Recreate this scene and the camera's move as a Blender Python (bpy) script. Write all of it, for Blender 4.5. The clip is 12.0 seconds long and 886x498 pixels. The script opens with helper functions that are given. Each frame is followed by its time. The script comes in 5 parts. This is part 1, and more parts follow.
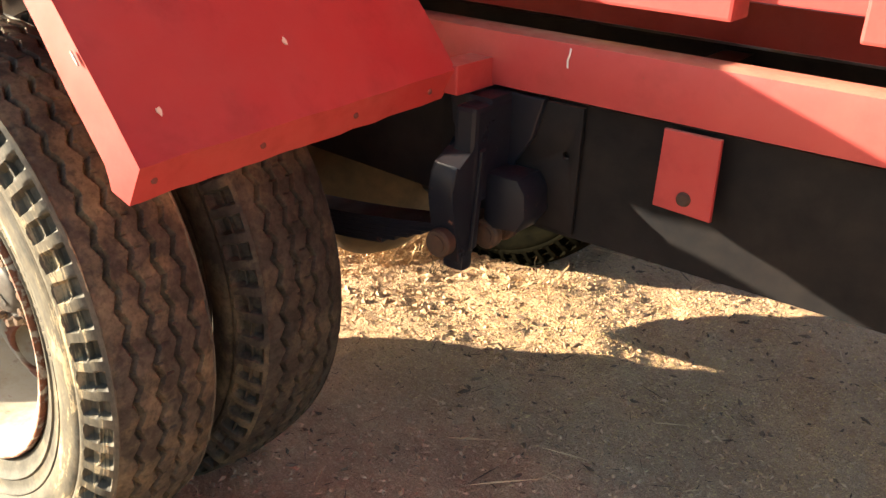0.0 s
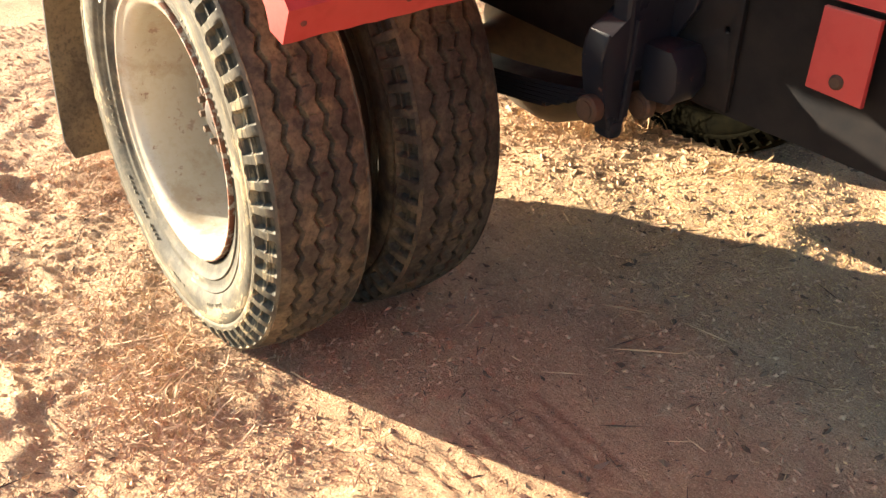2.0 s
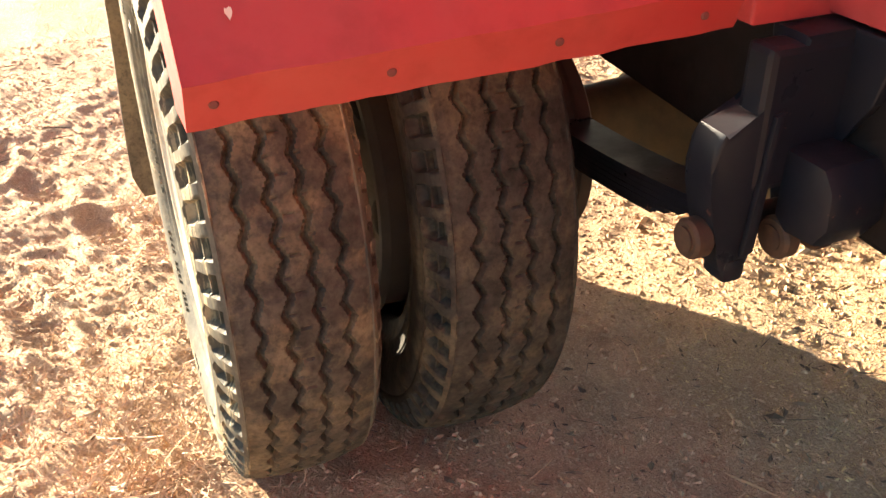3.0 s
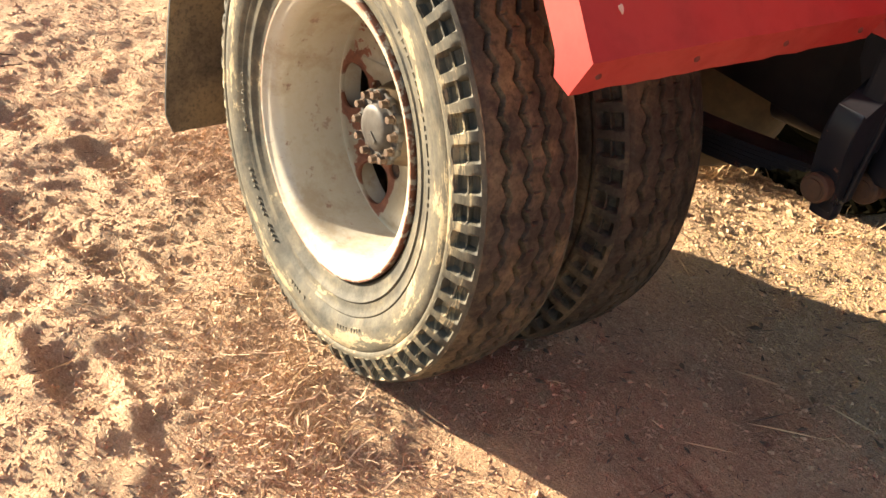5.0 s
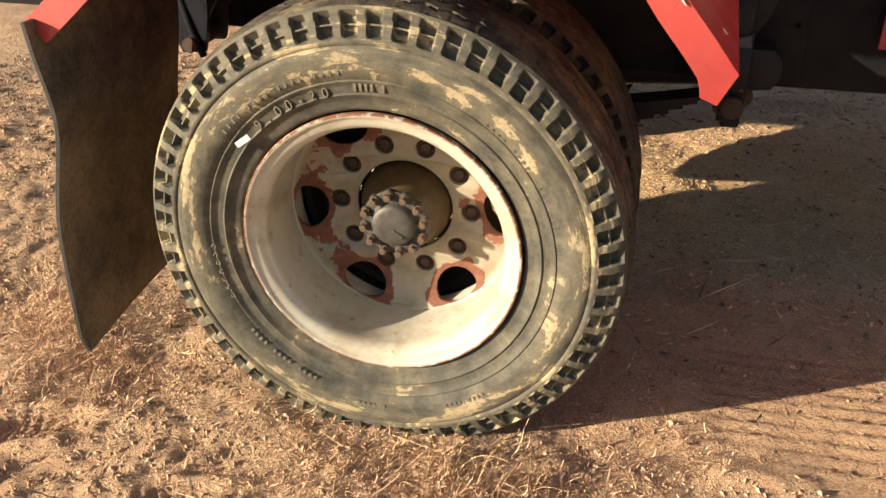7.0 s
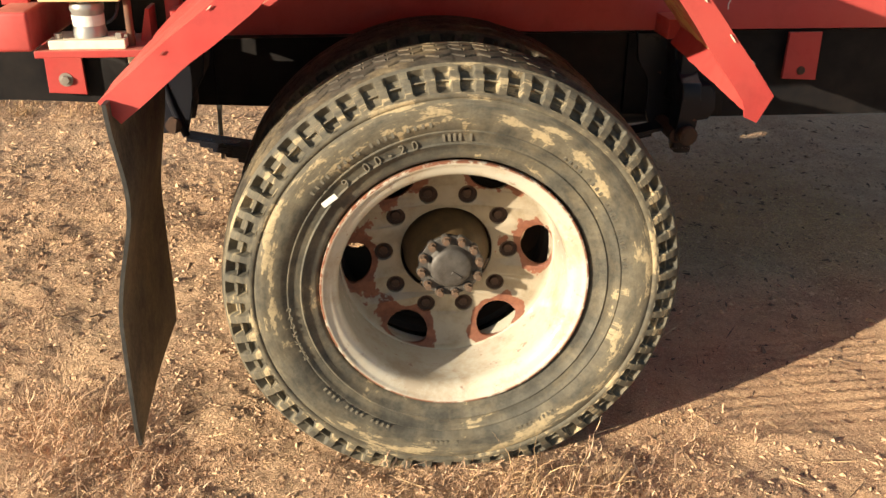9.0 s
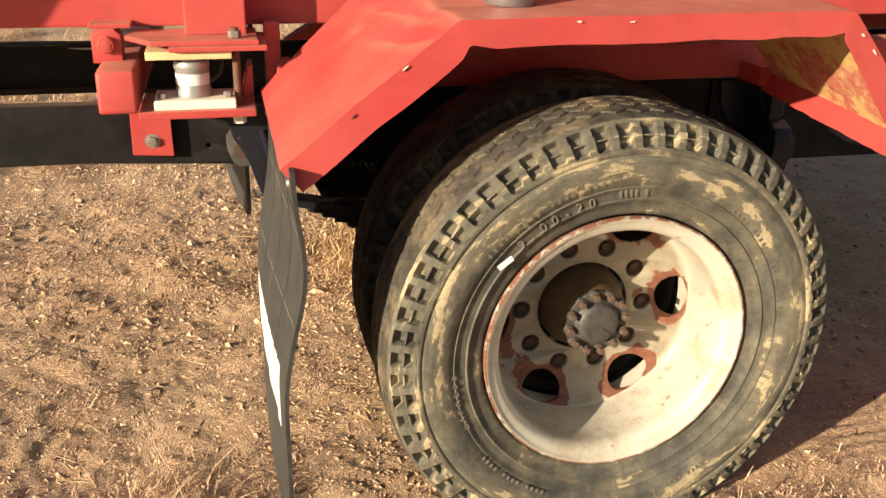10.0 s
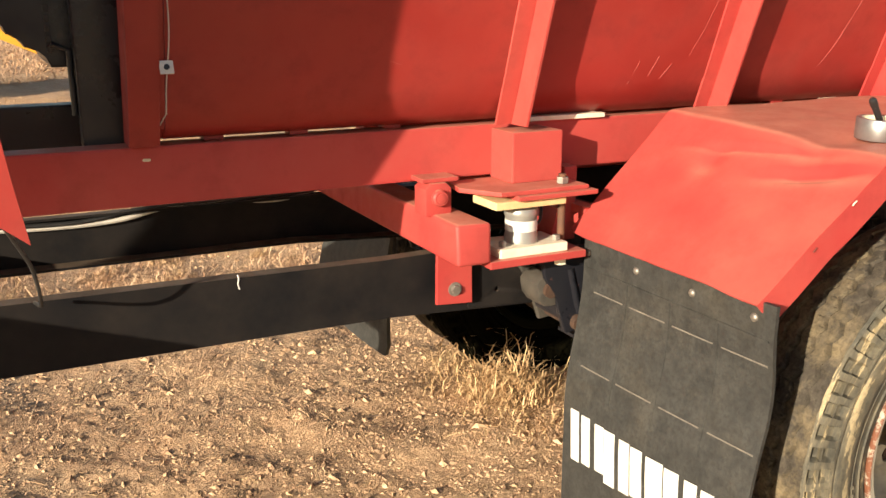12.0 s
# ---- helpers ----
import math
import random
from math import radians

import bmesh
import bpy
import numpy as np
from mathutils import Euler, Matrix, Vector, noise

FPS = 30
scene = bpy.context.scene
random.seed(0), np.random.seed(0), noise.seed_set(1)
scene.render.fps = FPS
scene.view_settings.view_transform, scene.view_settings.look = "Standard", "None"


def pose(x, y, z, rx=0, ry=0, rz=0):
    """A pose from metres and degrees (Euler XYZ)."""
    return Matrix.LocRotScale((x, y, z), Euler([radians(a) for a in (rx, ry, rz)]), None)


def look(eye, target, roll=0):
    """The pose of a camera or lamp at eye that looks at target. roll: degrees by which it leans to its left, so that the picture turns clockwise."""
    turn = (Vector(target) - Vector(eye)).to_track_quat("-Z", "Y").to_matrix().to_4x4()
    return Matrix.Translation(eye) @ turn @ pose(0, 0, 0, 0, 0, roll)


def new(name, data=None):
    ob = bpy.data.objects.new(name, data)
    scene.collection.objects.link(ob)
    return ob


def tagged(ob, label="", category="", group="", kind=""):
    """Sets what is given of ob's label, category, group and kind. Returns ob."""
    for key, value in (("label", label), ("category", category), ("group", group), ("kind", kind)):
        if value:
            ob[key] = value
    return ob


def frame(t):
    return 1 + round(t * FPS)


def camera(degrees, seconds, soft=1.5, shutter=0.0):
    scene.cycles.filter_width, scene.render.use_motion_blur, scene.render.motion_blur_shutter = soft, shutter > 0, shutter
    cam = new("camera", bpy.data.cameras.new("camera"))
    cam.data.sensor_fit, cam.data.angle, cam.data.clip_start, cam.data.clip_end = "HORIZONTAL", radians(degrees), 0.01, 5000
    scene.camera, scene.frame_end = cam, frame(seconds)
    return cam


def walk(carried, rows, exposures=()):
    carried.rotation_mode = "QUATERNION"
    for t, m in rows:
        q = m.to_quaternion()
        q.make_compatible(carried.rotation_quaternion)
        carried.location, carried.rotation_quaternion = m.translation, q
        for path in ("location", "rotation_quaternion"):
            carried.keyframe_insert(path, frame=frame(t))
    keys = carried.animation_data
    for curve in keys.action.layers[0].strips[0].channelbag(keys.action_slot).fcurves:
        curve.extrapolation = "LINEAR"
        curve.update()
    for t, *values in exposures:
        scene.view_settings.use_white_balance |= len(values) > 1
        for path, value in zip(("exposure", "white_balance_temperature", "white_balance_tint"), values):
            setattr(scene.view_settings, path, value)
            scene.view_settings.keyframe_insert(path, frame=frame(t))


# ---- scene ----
cam = camera(51.9, 12.0)
PATH = [
    (0, (1.666, -0.681, 1.359), (0.603, 0.81, 0.554), 2.9),
    (0.5, (1.707, -0.885, 1.311), (0.552, 0.463, 0.39), 2.8),
    (1, (1.792, -1.026, 1.337), (0.598, 0.256, 0.371), 2.8),
    (1.5, (1.815, -0.955, 1.356), (0.593, 0.297, 0.386), 3.1),
    (2, (1.903, -0.612, 1.373), (0.539, 0.405, 0.322), 0.9),
    (2.5, (1.786, -0.31, 1.33), (0.29, 0.544, 0.313), -0.9),
    (3, (1.577, -0.073, 1.284), (-0.017, 0.551, 0.249), -0.9),
    (3.5, (1.533, -0.049, 1.268), (-0.052, 0.488, 0.172), 0.8),
    (3.7, (1.563, -0.108, 1.291), (-0.012, 0.424, 0.179), 1.5),
    (5.3, (1.405, -1.061, 1.426), (0.288, 0.181, 0.326), 7.4),
    (5.5, (1.344, -1.186, 1.454), (0.336, 0.115, 0.318), 3.7),
    (6, (1.077, -1.401, 1.445), (0.155, 0.007, 0.365), 2.5),
    (6.5, (0.782, -1.495, 1.469), (0.066, 0.08, 0.466), 2.1),
    (7, (0.526, -1.631, 1.489), (0.134, 0.063, 0.5), -0.2),
    (7.2, (0.41, -1.654, 1.47), (0.058, 0.055, 0.493), -0.6),
    (8.8, (-0.18, -1.873, 1.486), (0.003, -0.071, 0.639), 0.7),
    (9, (-0.227, -1.859, 1.475), (-0.039, -0.051, 0.642), 0.5),
    (9.5, (-0.483, -1.722, 1.455), (-0.216, 0.099, 0.671), 0.5),
    (10, (-0.826, -1.672, 1.492), (-0.389, 0.126, 0.733), 1.1),
    (10.5, (-1.17, -1.663, 1.548), (-0.546, 0.119, 0.889), -0.5),
    (11, (-1.457, -1.469, 1.547), (-0.752, 0.331, 1.036), -0.6),
    (11.5, (-1.796, -1.359, 1.547), (-1.003, 0.416, 1.079), 0.3),
    (12, (-2.057, -1.274, 1.55), (-1.21, 0.463, 1.035), -0.2),
]
walk(cam, [(t, look(eye, target, roll)) for t, eye, target, roll in PATH], [(0, 2.45), (0.5, 2.95), (1, 2.6), (2, 2.45), (2.5, 2.6), (3.5, 2.95), (5.5, 1.72), (7, 1.25), (9, 1.15), (9.5, 1.03), (12, 1.02)])

# ---- world and light ----
SUN = Vector((-math.cos(radians(30)), -math.sin(radians(30)), 0.0))
ELEV = radians(14.8)
world = bpy.data.worlds.new("world")
scene.world = world
world.use_nodes = True
wn = world.node_tree
sky = wn.nodes.new("ShaderNodeTexSky")
sky.sky_type, sky.sun_disc = "NISHITA", False
sky.sun_elevation, sky.sun_rotation = ELEV, math.atan2(SUN.x, SUN.y)
sky.dust_density = 1.5
wn.links.new(sky.outputs[0], wn.nodes["Background"].inputs[0])
wn.nodes["Background"].inputs[1].default_value = 0.065
sun = new("sun", bpy.data.lights.new("sun", "SUN"))
sun.data.energy, sun.data.angle, sun.data.color = 5.0, radians(0.6), (1.0, 0.85, 0.64)
sun_dir = Vector((SUN.x * math.cos(ELEV), SUN.y * math.cos(ELEV), math.sin(ELEV)))
sun.matrix_world = look(sun_dir * 20, (0, 0, 0))


# ---- materials ----
def mat(name, rough=0.6, metal=0.0):
    m = bpy.data.materials.new(name)
    m.use_nodes = True
    b = m.node_tree.nodes["Principled BSDF"]
    b.inputs["Roughness"].default_value, b.inputs["Metallic"].default_value = rough, metal
    return m, m.node_tree, b


def node(nt, kind, **values):
    n = nt.nodes.new(kind)
    for k, v in values.items():
        n.inputs[k.replace("_", " ")].default_value = v
    return n


def noise_of(nt, scale, detail=4.0, rough=0.55, coords=None):
    n = node(nt, "ShaderNodeTexNoise", Scale=scale, Detail=detail, Roughness=rough)
    if coords is None:
        coords = nt.nodes.new("ShaderNodeTexCoord").outputs["Object"]
    nt.links.new(coords, n.inputs["Vector"])
    return n.outputs["Fac"]


def steps(nt, value, stops):
    """A colour or grey ramp: stops of (place, colour or grey)."""
    r = nt.nodes.new("ShaderNodeValToRGB")
    while len(r.color_ramp.elements) < len(stops):
        r.color_ramp.elements.new(0.5)
    for e, (p, c) in zip(r.color_ramp.elements, stops):
        e.position = p
        e.color = (c, c, c, 1) if isinstance(c, (int, float)) else (*c, 1)
    nt.links.new(value, r.inputs[0])
    return r.outputs[0]


def blend(nt, fac, a, b, kind="MIX"):
    m = nt.nodes.new("ShaderNodeMix")
    m.data_type, m.blend_type = "RGBA", kind
    for sock, v in ((m.inputs[0], fac), (m.inputs[6], a), (m.inputs[7], b)):
        if isinstance(v, (int, float)):
            sock.default_value = v
        elif isinstance(v, tuple):
            sock.default_value = (*v, 1)
        else:
            nt.links.new(v, sock)
    return m.outputs[2]


def calc(nt, op, a, b=0.0):
    m = nt.nodes.new("ShaderNodeMath")
    m.operation = op
    for sock, v in zip(m.inputs, (a, b)):
        if isinstance(v, (int, float)):
            sock.default_value = v
        else:
            nt.links.new(v, sock)
    return m.outputs[0]


def bump(nt, b, height, strength=0.3, distance=0.002):
    n = node(nt, "ShaderNodeBump", Strength=strength, Distance=distance)
    nt.links.new(height, n.inputs["Height"])
    nt.links.new(n.outputs[0], b.inputs["Normal"])


def up_facing(nt, lo=0.3, hi=0.9):
    """How far a surface faces upwards, where dust settles."""
    g = nt.nodes.new("ShaderNodeNewGeometry")
    s = nt.nodes.new("ShaderNodeSeparateXYZ")
    nt.links.new(g.outputs["Normal"], s.inputs[0])
    return steps(nt, s.outputs[2], ((lo, 0.0), (hi, 1.0)))


def paint(name, colour, worn, dust, dust_amount=0.5, rough=0.42, chip=0.70, gloss=0.5):
    """Old paint: colour drift, chips, and dust on what faces up."""
    m, nt, b = mat(name, rough)
    b.inputs["Specular IOR Level"].default_value = gloss
    drift = noise_of(nt, 2.3, 5)
    c = blend(nt, steps(nt, drift, ((0.3, 0.0), (0.75, 1.0))), colour, worn)
    fine = noise_of(nt, 38, 6, 0.7)
    grime = noise_of(nt, 9, 6, 0.65)
    c = blend(nt, steps(nt, grime, ((0.5, 0.0), (0.8, 0.45))), c, tuple(x * 0.45 for x in colour))
    d = calc(nt, "MULTIPLY", up_facing(nt, 0.72, 0.98), steps(nt, grime, ((0.25, dust_amount), (0.6, dust_amount * 0.55))))
    c = blend(nt, d, c, dust)
    film = steps(nt, noise_of(nt, 5, 7, 0.7), ((0.35, 0.0), (0.70, 0.10 * dust_amount)))
    c = blend(nt, film, c, dust)
    spots = steps(nt, fine, ((chip, 0.0), (chip + 0.03, 0.8)))
    c = blend(nt, spots, c, (0.16, 0.07, 0.05))
    nt.links.new(c, b.inputs["Base Color"])
    nt.links.new(steps(nt, grime, ((0.3, rough - 0.08), (0.7, rough + 0.25))), b.inputs["Roughness"])
    bump(nt, b, calc(nt, "ADD", fine, noise_of(nt, 4, 2)), 0.12, 0.003)
    return m


RED = paint("red_paint", (0.370, 0.036, 0.036), (0.42, 0.066, 0.057), (0.52, 0.26, 0.18), 0.85, gloss=0.32)
RED_DARK = paint("red_tank_paint", (0.23, 0.016, 0.014), (0.31, 0.029, 0.024), (0.5, 0.25, 0.17), 0.4, 0.4, 0.74)
BLACK = paint("black_chassis_paint", (0.0048, 0.0054, 0.0074), (0.0115, 0.0114, 0.0120), (0.24, 0.18, 0.13), 0.6, 0.50, 0.76, 0.10)
CAST = paint("dull_black_casting", (0.0085, 0.0105, 0.0170), (0.0200, 0.0185, 0.0200), (0.05, 0.04, 0.03), 0.3, 0.30, 0.66, 0.22)
GREASY = paint("oily_black_metal", (0.010, 0.012, 0.018), (0.026, 0.022, 0.020), (0.10, 0.075, 0.055), 0.4, 0.24, 0.72)


def rubber(name, dust_lo, dust_hi, amount, dark, pale, scale=8.0):
    m, nt, b = mat(name, 0.78)
    b.inputs["Specular IOR Level"].default_value = 0.18
    big, mid, fine = noise_of(nt, scale, 9, 0.68), noise_of(nt, 22, 6, 0.65), noise_of(nt, 90, 5, 0.7)
    base = blend(nt, steps(nt, mid, ((0.35, 0.0), (0.65, 1.0))), dark, pale)
    base = blend(nt, steps(nt, fine, ((0.35, 0.5), (0.55, 0.0))), base, tuple(q * 0.45 for q in dark))
    mud = calc(nt, "MULTIPLY", steps(nt, big, ((dust_lo, 0.0), (dust_hi, 1.0))), amount)
    mud = calc(nt, "MULTIPLY", mud, steps(nt, fine, ((0.32, 0.45), (0.52, 1.0))))
    c = blend(nt, mud, base, (0.46, 0.355, 0.195))
    nt.links.new(c, b.inputs["Base Color"])
    bump(nt, b, calc(nt, "ADD", calc(nt, "MULTIPLY", big, 1.5), calc(nt, "ADD", mid, fine)), 0.4, 0.002)
    return m


def sidewall():
    """Grey rubber with ragged flakes of dried tan mud, drawn out along the rings."""
    m, nt, b = mat("dusty_tyre_rubber", 0.72)
    b.inputs["Specular IOR Level"].default_value = 0.3
    co = nt.nodes.new("ShaderNodeTexCoord").outputs["Object"]
    sep = nt.nodes.new("ShaderNodeSeparateXYZ")
    nt.links.new(co, sep.inputs[0])
    x, y, z = sep.outputs
    r = calc(nt, "SQRT", calc(nt, "ADD", calc(nt, "MULTIPLY", x, x), calc(nt, "MULTIPLY", z, z)))
    ring = nt.nodes.new("ShaderNodeCombineXYZ")
    nt.links.new(calc(nt, "MULTIPLY", calc(nt, "DIVIDE", x, r), 0.30), ring.inputs[0])
    nt.links.new(calc(nt, "MULTIPLY", calc(nt, "DIVIDE", z, r), 0.30), ring.inputs[1])
    nt.links.new(calc(nt, "ADD", calc(nt, "MULTIPLY", r, 2.6), calc(nt, "MULTIPLY", y, 4.0)), ring.inputs[2])
    big = noise_of(nt, 10.0, 10, 0.70, ring.outputs[0])
    mid, fine = noise_of(nt, 20, 6, 0.65, co), noise_of(nt, 120, 5, 0.7, co)
    bias = steps(nt, r, ((0.36, -0.05), (0.39, -0.035), (0.42, 0.045), (0.455, 0.058), (0.485, 0.045), (0.53, 0.025), (0.575, 0.05)))
    base = blend(nt, steps(nt, mid, ((0.35, 0.0), (0.65, 1.0))), (0.040, 0.040, 0.035), (0.090, 0.088, 0.072))
    base = blend(nt, steps(nt, fine, ((0.35, 0.45), (0.55, 0.0))), base, (0.025, 0.024, 0.022))
    total = calc(nt, "ADD", big, bias)
    film = steps(nt, total, ((0.44, 0.02), (0.60, 0.20)))
    mud = calc(nt, "MULTIPLY", steps(nt, total, ((0.590, 0.0), (0.615, 1.0))), steps(nt, fine, ((0.30, 0.42), (0.55, 0.85))))
    c = blend(nt, calc(nt, "MAXIMUM", film, mud), base, (0.43, 0.350, 0.210))
    nt.links.new(c, b.inputs["Base Color"])
    bump(nt, b, calc(nt, "ADD", calc(nt, "MULTIPLY", mud, 1.5), calc(nt, "ADD", mid, fine)), 0.4, 0.0018)
    return m


TYRE = sidewall()
# darker twin of the tread below; the inner tyre's shade is mixed in
SHADETREAD = rubber("shaded_inner_tread", 0.48, 0.74, 0.22, (0.028, 0.025, 0.021), (0.064, 0.056, 0.046))
TREAD = rubber("tread_rubber", 0.46, 0.70, 0.42, (0.040, 0.035, 0.029), (0.088, 0.076, 0.061))
FLAP = rubber("mud_flap_rubber", 0.50, 0.85, 0.07, (0.024, 0.0250, 0.0245), (0.046, 0.047, 0.0445), 4.0)
FLAP.node_tree.nodes["Principled BSDF"].inputs["Specular IOR Level"].default_value = 0.45
FLAP.node_tree.nodes["Principled BSDF"].inputs["Roughness"].default_value = 0.58


def rim_paint():
    """Cream paint with brown rust blotches round the holes of the disc."""
    m, nt, b = mat("cream_rim_paint", 0.42)
    co = nt.nodes.new("ShaderNodeTexCoord").outputs["Object"]
    sep = nt.nodes.new("ShaderNodeSeparateXYZ")
    nt.links.new(co, sep.inputs[0])
    r = calc(nt, "SQRT", calc(nt, "ADD", calc(nt, "MULTIPLY", sep.outputs[0], sep.outputs[0]), calc(nt, "MULTIPLY", sep.outputs[2], sep.outputs[2])))
    blotch = noise_of(nt, 11, 8, 0.62, co)
    angle = calc(nt, "ARCTAN2", sep.outputs[2], sep.outputs[0])
    six = calc(nt, "COSINE", calc(nt, "MULTIPLY", calc(nt, "SUBTRACT", angle, radians(4)), 6.0))
    ring = steps(nt, r, ((0.165, 0.0), (0.205, 0.9), (0.245, 1.0), (0.266, 0.4), (0.271, 0.0)))
    near = calc(nt, "MULTIPLY", ring, calc(nt, "ADD", calc(nt, "MULTIPLY", six, 0.5), 0.62))
    low = steps(nt, sep.outputs[2], ((-0.2, 1.0), (0.12, 0.75), (0.22, 0.45)))
    rust = steps(nt, calc(nt, "ADD", blotch, calc(nt, "MULTIPLY", calc(nt, "MULTIPLY", near, low), 0.50)), ((0.645, 0.0), (0.660, 1.0)))
    edge = steps(nt, r, ((0.3085, 0.0), (0.3125, 1.0)))
    flake = noise_of(nt, 45, 6, 0.7, co)
    rust = calc(nt, "MULTIPLY", rust, steps(nt, r, ((0.2680, 1.0), (0.2696, 0.0))))
    rust = calc(nt, "MAXIMUM", rust, calc(nt, "MULTIPLY", edge, steps(nt, flake, ((0.40, 0.0), (0.50, 1.0)))))
    chips = calc(nt, "MULTIPLY", steps(nt, r, ((0.268, 0.0), (0.272, 1.0), (0.278, 0.7), (0.300, 0.5))), steps(nt, noise_of(nt, 26, 7, 0.75, co), ((0.60, 0.0), (0.62, 0.9))))
    rust = calc(nt, "MAXIMUM", rust, chips)
    rust = calc(nt, "MAXIMUM", rust, steps(nt, flake, ((0.70, 0.0), (0.72, 1.0))))
    cream = blend(nt, noise_of(nt, 5, 5, 0.6, co), (0.45, 0.42, 0.335), (0.54, 0.515, 0.445))
    cream = blend(nt, steps(nt, flake, ((0.45, 0.0), (0.8, 0.5))), cream, (0.45, 0.38, 0.26))
    # browner disc within the barrel: the dish's shade painted in with patchy grime
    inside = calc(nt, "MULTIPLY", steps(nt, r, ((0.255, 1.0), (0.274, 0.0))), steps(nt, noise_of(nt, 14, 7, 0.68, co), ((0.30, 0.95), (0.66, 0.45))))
    streak = noise_of(nt, 7, 9, 0.72, co)
    cream = blend(nt, steps(nt, streak, ((0.50, 0.0), (0.62, 0.55))), cream, (0.33, 0.25, 0.155))
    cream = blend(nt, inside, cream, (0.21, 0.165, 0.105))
    brown = blend(nt, steps(nt, flake, ((0.35, 0.0), (0.65, 1.0))), (0.12, 0.040, 0.024), (0.21, 0.082, 0.042))
    nt.links.new(blend(nt, rust, cream, brown), b.inputs["Base Color"])
    nt.links.new(calc(nt, "ADD", calc(nt, "MULTIPLY", rust, 0.5), 0.23), b.inputs["Roughness"])
    bump(nt, b, calc(nt, "SUBTRACT", flake, rust), 0.3, 0.001)
    return m


RIM = rim_paint()


def plain(name, a, b_col, rough=0.6, metal=0.0, scale=25.0, bumpy=0.2):
    m, nt, b = mat(name, rough, metal)
    n = noise_of(nt, scale, 6, 0.65)
    c = blend(nt, steps(nt, n, ((0.3, 0.0), (0.7, 1.0))), a, b_col)
    c = blend(nt, steps(nt, noise_of(nt, scale * 0.2, 3), ((0.45, 0.0), (0.75, 0.4))), c, tuple(x * 0.6 for x in a))
    nt.links.new(c, b.inputs["Base Color"])
    bump(nt, b, n, bumpy, 0.002)
    return m


RUST = plain("rusty_metal", (0.17, 0.075, 0.04), (0.09, 0.055, 0.04), 0.8, 0.2)
STEEL = plain("dull_steel", (0.36, 0.34, 0.31), (0.24, 0.21, 0.18), 0.5, 0.7)
HUBMETAL = plain("grimy_hub_metal", (0.105, 0.10, 0.092), (0.045, 0.038, 0.032), 0.55, 0.3, 30)
HUBRUST = plain("rusty_hub_bolt", (0.15, 0.085, 0.05), (0.10, 0.09, 0.075), 0.7, 0.3, 60)
DUSTY = plain("dusty_dark_casting", (0.085, 0.075, 0.062), (0.032, 0.030, 0.027), 0.7, 0.1, 14)


def splash():
    """Red sheet spattered with ochre mud."""
    m, nt, b = mat("mud_spattered_red", 0.9)
    big, fine = noise_of(nt, 9, 7, 0.7), noise_of(nt, 45, 6, 0.7)
    c = blend(nt, steps(nt, fine, ((0.40, 0.0), (0.60, 1.0))), (0.40, 0.085, 0.05), (0.50, 0.20, 0.11))
    c = blend(nt, steps(nt, big, ((0.46, 0.0), (0.53, 0.9))), c, (0.55, 0.36, 0.13))
    c = blend(nt, steps(nt, fine, ((0.60, 0.0), (0.66, 0.8))), c, (0.66, 0.50, 0.26))
    nt.links.new(c, b.inputs["Base Color"])
    bump(nt, b, calc(nt, "ADD", big, fine), 0.7, 0.004)
    return m


SPLASH = splash()
CHIP = plain("chipped_dark_primer", (0.20, 0.045, 0.035), (0.12, 0.04, 0.03), 0.7)
HUBOCHRE = plain("greasy_ochre_hub", (0.12, 0.078, 0.034), (0.045, 0.033, 0.021), 0.5, 0.2, 30)
RAISED = plain("raised_dusty_rubber", (0.17, 0.15, 0.105), (0.085, 0.08, 0.065), 0.75, 0.0, 30)
CELL = plain("zinc_cell", (0.42, 0.42, 0.40), (0.32, 0.32, 0.30), 0.35, 0.5, 15)
WOOD = plain("pale_wood", (0.74, 0.56, 0.30), (0.60, 0.42, 0.20), 0.7, 0.0, 18)
CREAM = plain("cream_block", (0.80, 0.76, 0.62), (0.68, 0.60, 0.45), 0.7, 0.0, 22)
WHITE = plain("white_print", (0.80, 0.80, 0.76), (0.66, 0.64, 0.58), 0.6, 0.0, 40, 0.05)
TAPE = plain("silver_tape", (0.36, 0.365, 0.37), (0.28, 0.285, 0.29), 0.34, 0.75, 60, 0.1)
CARD = plain("tape_core_card", (0.75, 0.70, 0.52), (0.66, 0.60, 0.42), 0.8)
PEN = plain("black_plastic", (0.015, 0.015, 0.016), (0.03, 0.03, 0.03), 0.35)
CABLE = plain("grey_cable", (0.55, 0.54, 0.50), (0.42, 0.40, 0.36), 0.5)
YELLOW = plain("yellow_machine_paint", (0.70, 0.36, 0.03), (0.60, 0.30, 0.03), 0.5, 0.0, 4)


def varied(name, dark, pale, rough=0.85):
    """Loose bits, each with a tone of its own."""
    m, nt, b = mat(name, rough)
    tone = nt.nodes.new("ShaderNodeNewGeometry").outputs["Random Per Island"]
    c = blend(nt, tone, dark, pale)
    c = blend(nt, steps(nt, noise_of(nt, 40, 4), ((0.4, 0.0), (0.7, 0.35))), c, tuple(x * 0.55 for x in dark))
    nt.links.new(c, b.inputs["Base Color"])
    return m


